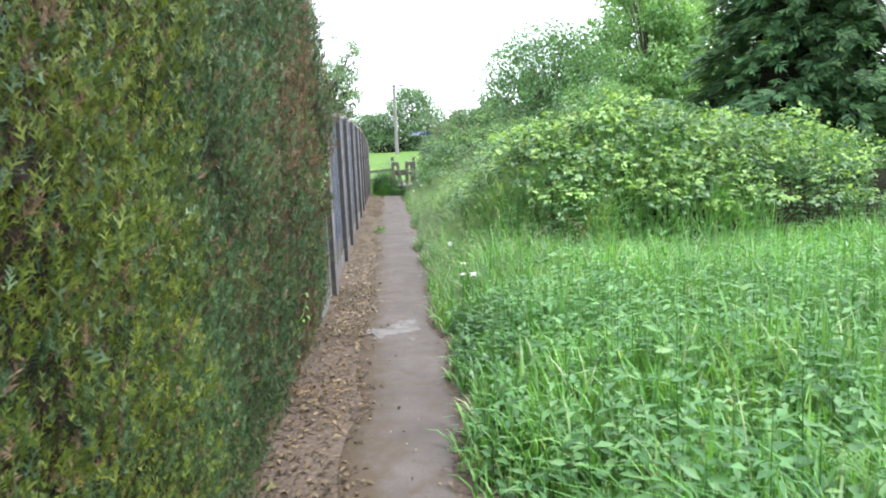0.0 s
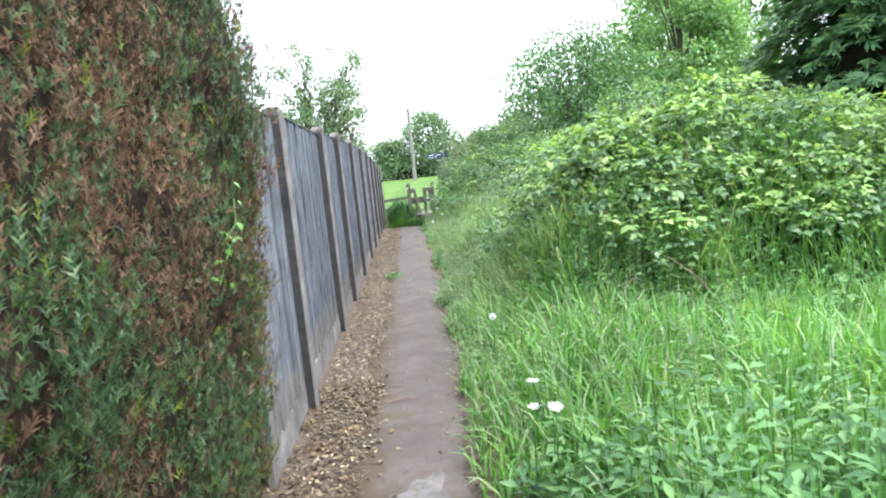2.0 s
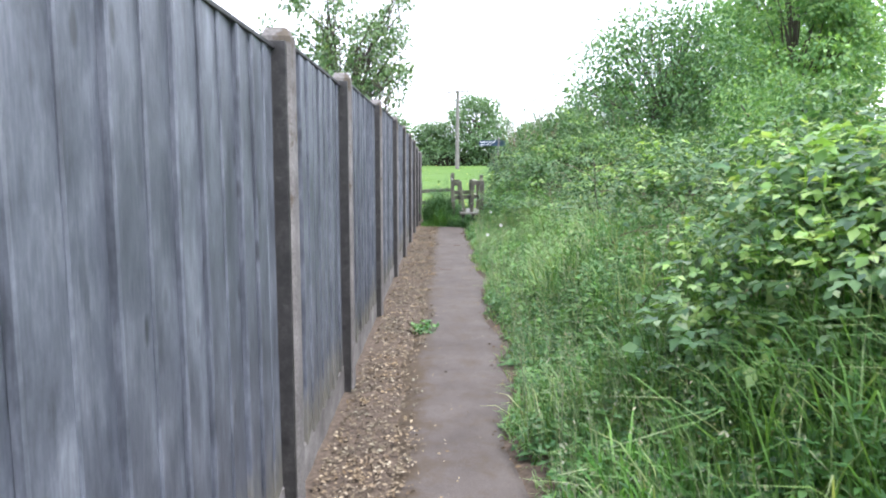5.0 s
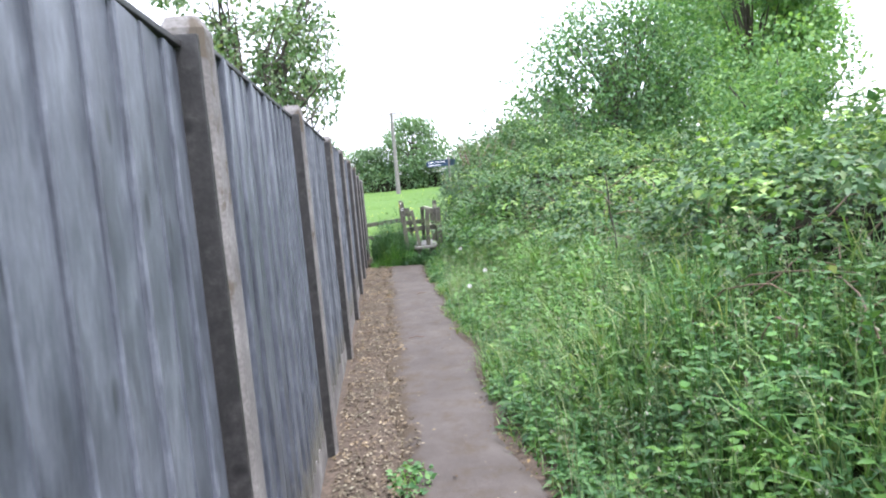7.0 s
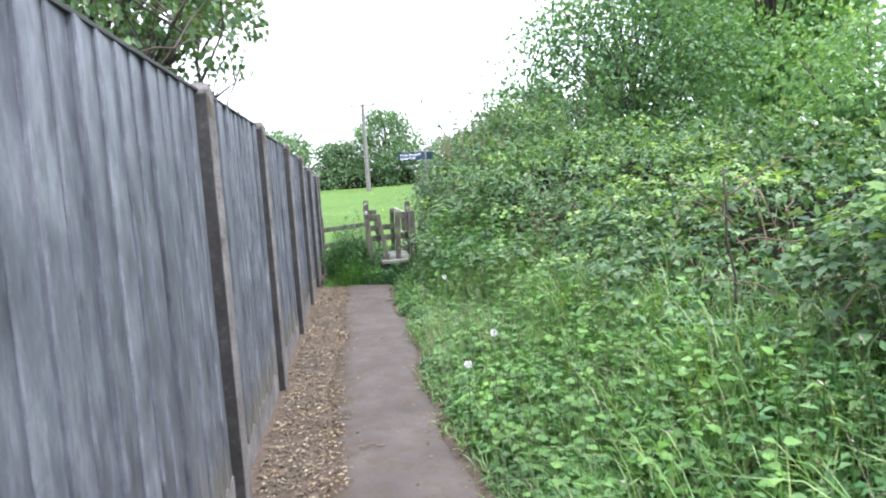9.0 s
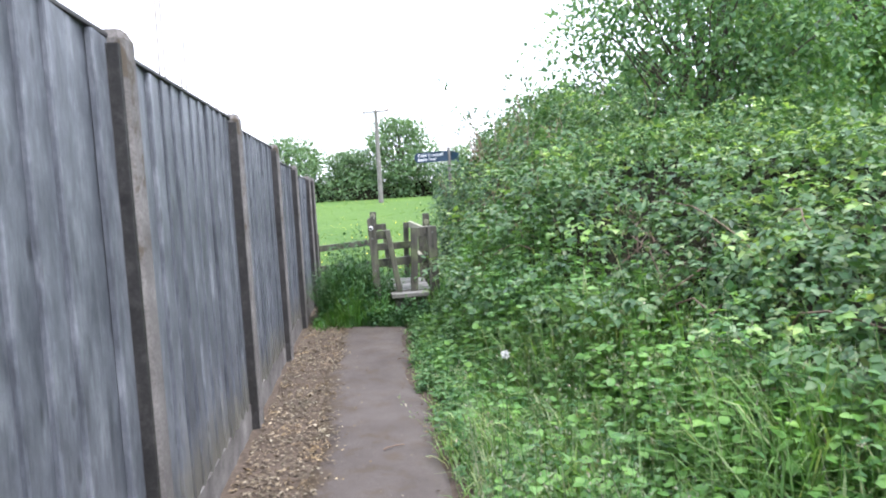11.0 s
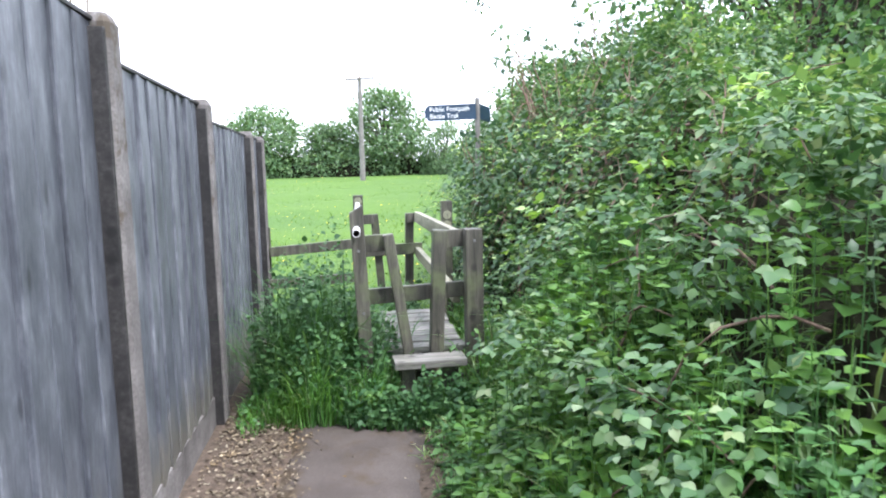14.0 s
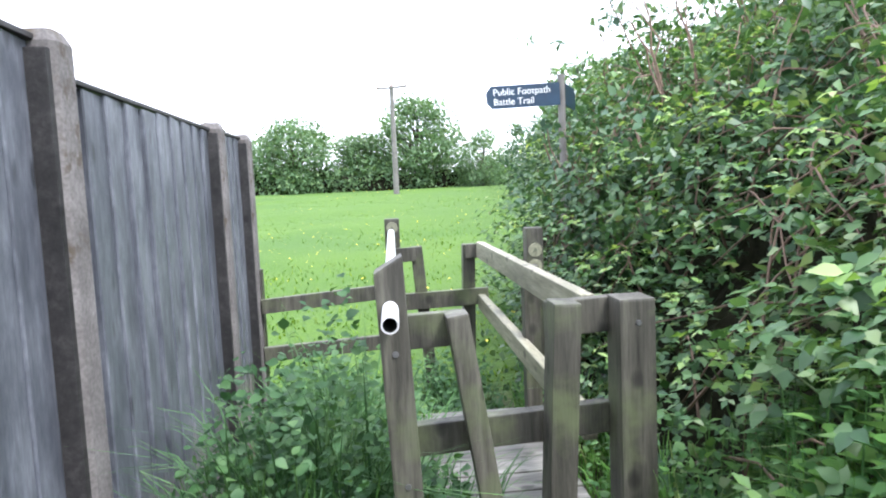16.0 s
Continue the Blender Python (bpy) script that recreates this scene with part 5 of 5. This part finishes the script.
def panicles(name, label, n, x0, x1, y0, y1, dens, lo, hi):
    """Thin flowering grass stems, each with a loose head of small spikelets."""
    x, y = region(n, x0, x1, y0, y1, 0.04, dens)
    n = len(x)
    base = np.column_stack([x, y, slope_base(x, y)])
    h = rng.uniform(lo, hi, n)
    lean = np.column_stack([rng.normal(-0.12, 0.12, n), rng.normal(0, 0.12, n), np.zeros(n)]) * h[:, None]
    w = np.column_stack([np.full(n, 0.001), np.zeros(n), np.zeros(n)])
    mid, tip = base + lean * 0.3 + np.array([0, 0, 0.6]) * h[:, None], base + lean + np.array([0, 0, 1.0]) * h[:, None]
    top = thing(name, label, "grass", kind="stuff")
    part("stems", tri_mesh("stems", np.stack([base - w, base + w, mid - w, mid + w, tip], 1), [[0, 1, 3], [0, 3, 2], [2, 3, 4]]), PANICLE, top)
    k = np.repeat(np.arange(n), 12)
    t = rng.uniform(0.0, 1.0, len(k))
    out = unit(rng.normal(0, 1, (len(k), 3)) * np.array([1, 1, 0.3]) + np.array([0, 0, 0.5]))
    pos = tip[k] + (mid - tip)[k] * (t * 0.5)[:, None] + out * (0.03 * t)[:, None]
    part("heads", scatter("heads", NARROW, pos, out + np.array([0, 0, 0.5]), rng.normal(0, 1, (len(k), 3)), rng.uniform(0.009, 0.02, len(k))), PANICLE, top)


panicles("flowering_grass", "pale hazy flowering grass heads along the verge", 2300, 0.8, 2.3, 4.5, 17.0, lambda x, y: np.clip(1.1 - 1.0 * np.clip(x - bank_foot(y) - 0.25, 0, 1), 0, 1) * np.clip(1.6 * value_noise(np.stack([x, y], 1), 1.2, 8), 0, 1), 0.35, 0.75)

x, y = region(15000, 1.1, 4.6, 5.8, 9.6, 0.05, lambda x, y: np.clip(1.3 - 0.45 * np.clip(x - 1.3, 0, 9) * np.clip(y - 7.0, 0, 3), 0, 1))
h = rng.uniform(0.2, 0.55, len(x)) * (0.5 + 0.8 * value_noise(np.stack([x, y], 1), 1.9, 5))
plant("bank_grass", "tall grass growing up the front of the bramble bank", "grass", blades("bank_grass", np.column_stack([x, y, bank_height(x, y) * 0.82 - 0.04]), h, rng.uniform(0.2, 0.9, len(x)), rng.uniform(0.003, 0.006, len(x))), GRASS)


def weeds(name, label, n, x0, x1, y0, y1, off, lo, hi, mat, shape=LEAF8, dens=None, hscale=1.0):
    """Leafy stems: leaves in pairs up each stem, larger below."""
    x, y = region(n, x0, x1, y0, y1, off, dens)
    hh = meadow_height(x, y) * hscale * rng.uniform(0.6, 1.25, len(x))
    pos, al, fa, sz = [], [], [], []
    for k in range(4):
        a = rng.uniform(0, 2 * math.pi, len(x))
        d = np.column_stack([np.cos(a), np.sin(a), np.zeros(len(x))])
        for s in (1, -1):
            pos.append(np.column_stack([x, y, slope_base(x, y) + hh * (0.35 + 0.19 * k)]) + d * 0.008 * s)
            al.append(d * s + np.array([0, 0, -0.15 + 0.12 * k]) + rng.normal(0, 0.18, d.shape))
            fa.append(np.array([0, 0, 1.0]) + d * 0.25 * s + rng.normal(0, 0.25, d.shape))
            sz.append(rng.uniform(lo, hi, len(x)) * (1.1 - 0.13 * k))
    top = thing(name, label, "weeds", kind="stuff")
    part("leaves", scatter("leaves", shape, *(np.concatenate(v) for v in (pos, al, fa, sz))), mat, top)
    base = np.column_stack([x, y, slope_base(x, y)])
    part("stalks", blades("stalks", base, hh * 1.1 + 0.03, rng.uniform(0, 0.15, len(x)), np.full(len(x), 0.0025)), mat, top)


weeds("nettles", "dense nettles and broad-leaved weeds among the grass", 4800, 0.75, 4.5, -0.8, 4.6, 0.1, 0.06, 0.11, NETTLE, NARROW, lambda x, y: np.clip(1.5 * value_noise(np.stack([x, y], 1), 0.9, 12), 0.1, 1), hscale=1.2)
weeds("meadow_weeds", "broad-leaved weeds scattered among the long grass", 1900, 1.0, 6.5, 3.5, 8.8, 0.15, 0.05, 0.09, NETTLE, NARROW)
weeds("verge_weeds", "nettles and young bramble shoots along the path edge", 10000, 0.75, 2.8, 6.2, 20.9, 0.05, 0.045, 0.095, NETTLE, NARROW, lambda x, y: np.clip(1.1 - 1.6 * np.clip(x - bank_foot(y) - np.interp(y, [7.5, 9.5, 11, 14, 17, 18], [1.2, 0.8, 0.5, 0.45, 0.3, 0.2]), 0, 1), 0, 1) * np.interp(y, [9, 10.5, 12.5, 13.5, 17, 18], [0.7, 1, 1, 0.5, 0.5, 1]), 0.85)
weeds("bindweed_patch", "bright young leaves scattered along the path edge", 420, 0.95, 1.7, 8.6, 12.8, 0.1, 0.045, 0.085, BINDWEED, LEAF8, lambda x, y: np.clip(2.2 * value_noise(np.stack([x, y], 1), 1.5, 17) - 0.6, 0, 1), 0.9)
weeds("dock_leaves", "pale broad leaves low in the verge", 2000, 1.05, 2.3, 12.8, 20.4, 0.16, 0.05, 0.1, BINDWEED, LEAF8, lambda x, y: np.clip(1.0 - 1.2 * np.clip(x - bank_foot(y) - 0.3, 0, 1), 0, 1), 0.8)


def clump(name, label, cx, cy, rx, ry, n, hmin, hmax, mat, leafy):
    """A rank tuft of grass and weeds."""
    a, q = rng.uniform(0, 2 * math.pi, n), np.sqrt(rng.uniform(0, 1, n))
    x, y = cx + rx * q * np.cos(a), cy + ry * q * np.sin(a)
    top = thing(name, label, "weeds", kind="stuff")
    base = np.column_stack([x, y, np.full(n, -0.02)])
    h = rng.uniform(hmin, hmax, n) * (1.1 - 0.45 * q) * (0.55 + 0.75 * value_noise(np.stack([x, y], 1), 5.0, 3))
    part("blades", blades("blades", base, h, rng.uniform(0.15, 0.8, n), rng.uniform(0.002, 0.005, n)), mat, top)
    m = leafy
    a, q = rng.uniform(0, 2 * math.pi, m), np.sqrt(rng.uniform(0, 1, m))
    pos = np.column_stack([cx + rx * q * np.cos(a), cy + ry * q * np.sin(a), rng.uniform(0.05, 0.95, m) * hmax * (1.05 - 0.5 * q)])
    pos[:, 2] *= 0.5 + 0.8 * value_noise(pos[:, :2], 5.0, 3)
    al = rng.normal(0, 1, (m, 3)) * np.array([1, 1, 0.4]) + np.array([0, -0.3, 0.1])
    part("leaves", scatter("leaves", LEAF8, pos, al, np.array([0, -0.3, 1.0]) + rng.normal(0, 0.4, (m, 3)), rng.uniform(0.018, 0.045, m)), STILE_WEED if mat is STILE_WEED else NETTLE, top)


clump("stile_weeds", "rank grass and weeds growing against the stile", 0.48, 20.98, 0.44, 0.44, 2200, 0.35, 1.0, STILE_WEED, 5600)
clump("stile_weeds", "arching green grass tuft at the end of the path", 0.5, 20.66, 0.38, 0.18, 1300, 0.25, 0.62, GRASS, 350)
clump("stile_weeds", "weeds filling the space behind the stile post", 0.38, 22.0, 0.3, 0.7, 1500, 0.3, 0.75, STILE_WEED, 1800)
clump("bridge_weeds", "low weeds under the step of the stile", 0.98, 20.48, 0.42, 0.13, 900, 0.1, 0.36, STILE_WEED, 1300)
clump("bridge_weeds", "tall weeds beside the footbridge rail", 1.5, 20.9, 0.22, 0.5, 600, 0.3, 0.7, GRASS, 700)
clump("bridge_weeds", "tall weeds behind the footbridge rail", 1.55, 22.2, 0.2, 0.9, 600, 0.2, 0.6, GRASS, 700)
clump("bridge_weeds", "weeds growing up between stile posts and bridge deck", 0.78, 21.6, 0.12, 0.75, 700, 0.25, 0.6, GRASS, 900)
clump("bridge_weeds", "green growth at the end of the bridge deck", 1.02, 22.5, 0.26, 0.5, 700, 0.2, 0.5, STILE_WEED, 1300)
clump("fence_weeds", "small tuft of grass at the fence foot", 0.1, 20.75, 0.1, 0.35, 320, 0.06, 0.2, GRASS, 60)
clump("path_weeds", "low green weed growing on the path", 0.33, 11.2, 0.12, 0.2, 160, 0.02, 0.08, GRASS, 110)

# pasture
n = 9000
y = 23.3 + 30 * rng.uniform(0, 1, n) ** 1.6
x = 1.0 + rng.uniform(-0.34, 0.3, n) * (y - 17)
hz = field_height(y)
plant("pasture_grass", "short bright green pasture grass", "grass", blades("pasture_grass", np.column_stack([x, y, hz - 0.04]), rng.uniform(0.04, 0.09, n), rng.uniform(0.3, 1.0, n), rng.uniform(0.006, 0.012, n)), FIELD_GRASS)
n = 900
y = 24 + 28 * rng.uniform(0, 1, n)
x = 1.0 + rng.uniform(-0.34, 0.26, n) * (y - 17)
ok = value_noise(np.stack([x, y], 1), 0.5, 3) > 0.42
x, y = x[ok], y[ok]
n = len(x)
plant("buttercups", "scattered yellow buttercups in the pasture", "flowers", scatter("buttercups", LEAF4, np.column_stack([x, y, field_height(y) + rng.uniform(0.12, 0.24, n)]), rng.normal(0, 1, (n, 3)) * np.array([1, 1, 0.2]), np.array([0, -0.4, 1.0]) + rng.normal(0, 0.2, (n, 3)), rng.uniform(0.025, 0.055, n)), BUTTERCUP)


def seed_head(x, y, z):
    s = thing("dandelion_clock", "white fluffy dandelion seed head on a stalk", "flower", "dandelion clocks", at=(x, y, 0))
    part("stalk", tubes("stalk", [bent((0, 0, -0.02), (0.01, 0.01, z), 0, 4, 0.003, 0.002)], 5), NETTLE, s)
    k = 90
    d = unit(rng.normal(0, 1, (k, 3)))
    part("seed_ball", scatter("seed_ball", LEAF4, np.array([0.01, 0.01, z]) + d * 0.004, d, rng.normal(0, 1, (k, 3)), np.full(k, 0.019)), CLOCK, s)


for p in ((1.0, 5.95, 0.46), (1.2, 14.2, 0.6), (1.02, 14.0, 0.5), (1.22, 16.3, 0.62)):
    seed_head(*p)

# ---- litter on the ground ----
def litter(name, label, n, x0, x1, y0, y1, mat, smin, smax, dens=None):
    x, y = rng.uniform(x0, x1, n), rng.uniform(y0, y1, n)
    if dens is not None:
        ok = rng.uniform(0, 1, n) < dens(x, y)
        x, y = x[ok], y[ok]
    n = len(x)
    al = np.column_stack([rng.normal(0, 1, n), rng.normal(0, 1, n), rng.normal(0, 0.12, n)])
    fa = np.array([0, 0, 1.0]) + rng.normal(0, 0.3, (n, 3))
    shape = (LEAF4[0] * np.array([0.8, 1, 1]), LEAF4[1])
    return plant(name, label, "litter", scatter(name, shape, np.column_stack([x, y, np.full(n, 0.012) + rng.uniform(0, 0.012, n)]), al, fa, rng.uniform(smin, smax, n)), mat)


edge_l = lambda x, y: np.clip(1.15 - (x - path_left(y) + 0.02) * 7, 0.02, 1) * (0.35 + 0.8 * value_noise(np.stack([x, y], 1), 2.5, 4))
litter("bark_chips", "pale bark chips and wood litter along the fence", 34000, -0.06, 0.5, 4.6, 20.9, CHIP, 0.01, 0.034, edge_l)
litter("dead_leaves", "brown dead leaves and twigs under the hedge", 13000, -0.3, 0.5, -1.0, 6.5, DEAD_LEAF, 0.012, 0.045, edge_l)
litter("dead_leaves", "brown dead leaves along the grass edge", 5000, 0.5, 1.25, -0.5, 20.5, DEAD_LEAF, 0.015, 0.04, lambda x, y: np.clip(1 - np.abs(x - path_right(y) - 0.03) * 7, 0.01, 1))
litter("path_specks", "pale specks and crumbs on the path", 700, 0.2, 0.95, 0, 20.5, CHIP, 0.006, 0.02, lambda x, y: (x < path_right(y)) * 1.0)
for (x, y, a, l) in ((0.45, 6.0, 4, 0.17), (0.52, 14.3, -5, 0.14), (0.72, 16.9, 20, 0.12), (0.89, 18.83, -30, 0.14)):
    s = part("twig", tubes("twig", [bent((-l / 2, 0, 0), (l / 2, 0, 0.004), 0.006, 5, 0.005, 0.003, 0.006)], 6), CANE, None)
    s.matrix_basis = pose(x, y, 0.022, 0, 0, a)
    tagged(s, "small pale twig lying on the path", "twig", "twigs on the path")


def umbel(x, y, z):
    u = thing("white_umbel", "flat white flower head on a thin stalk", "flower", "white umbels", at=(x, y, 0))
    part("stalk", tubes("stalk", [bent((0, 0, -0.02), (0.02, 0, z), 0, 4, 0.003, 0.002)], 5), NETTLE, u)
    k = 60
    a, q = rng.uniform(0, 2 * math.pi, k), np.sqrt(rng.uniform(0, 1, k)) * 0.022
    p = np.column_stack([0.02 + q * np.cos(a), q * np.sin(a), z + rng.uniform(-0.003, 0.006, k)])
    part("flower_head", scatter("flower_head", LEAF4, p, rng.normal(0, 1, (k, 3)) * np.array([1, 1, 0.15]), np.array([0, 0, 1.0]) + rng.normal(0, 0.2, (k, 3)), np.full(k, 0.012)), UMBEL, u)


for p in ((0.96, 4.6, 0.5), (1.0, 4.4, 0.46), (0.94, 4.5, 0.44), (1.02, 4.55, 0.42)):
    umbel(*p)


def bindweed(y, z, n):
    """A climber on the hedge's face."""
    x = float(hedge_face(np.array([y]), np.array([z]))[0]) + 0.02
    b = thing("bindweed", "bright green bindweed leaves climbing on the hedge", "climber", "bindweed", at=(x, y, z))
    line = bent((-0.04, -0.05, -0.2), (0.02, 0.04, 0.08), 0.02, 6, 0.003, 0.002, 0.02)
    part("stem", tubes("stem", [line], 5), BINDWEED, b)
    p = np.array([list(line[k % 7][0]) for k in range(n)]) + rng.normal(0, 0.03, (n, 3)) * np.array([0.4, 1, 1])
    part("leaves", scatter("leaves", LEAF8, p, np.array([0.5, -0.2, -0.5]) + rng.normal(0, 0.5, (n, 3)), np.array([0.8, -0.2, 0.8]) + rng.normal(0, 0.3, (n, 3)), rng.uniform(0.02, 0.042, n)), BINDWEED, b)


bindweed(4.35, 1.22, 12)
bindweed(3.62, 0.42, 12)
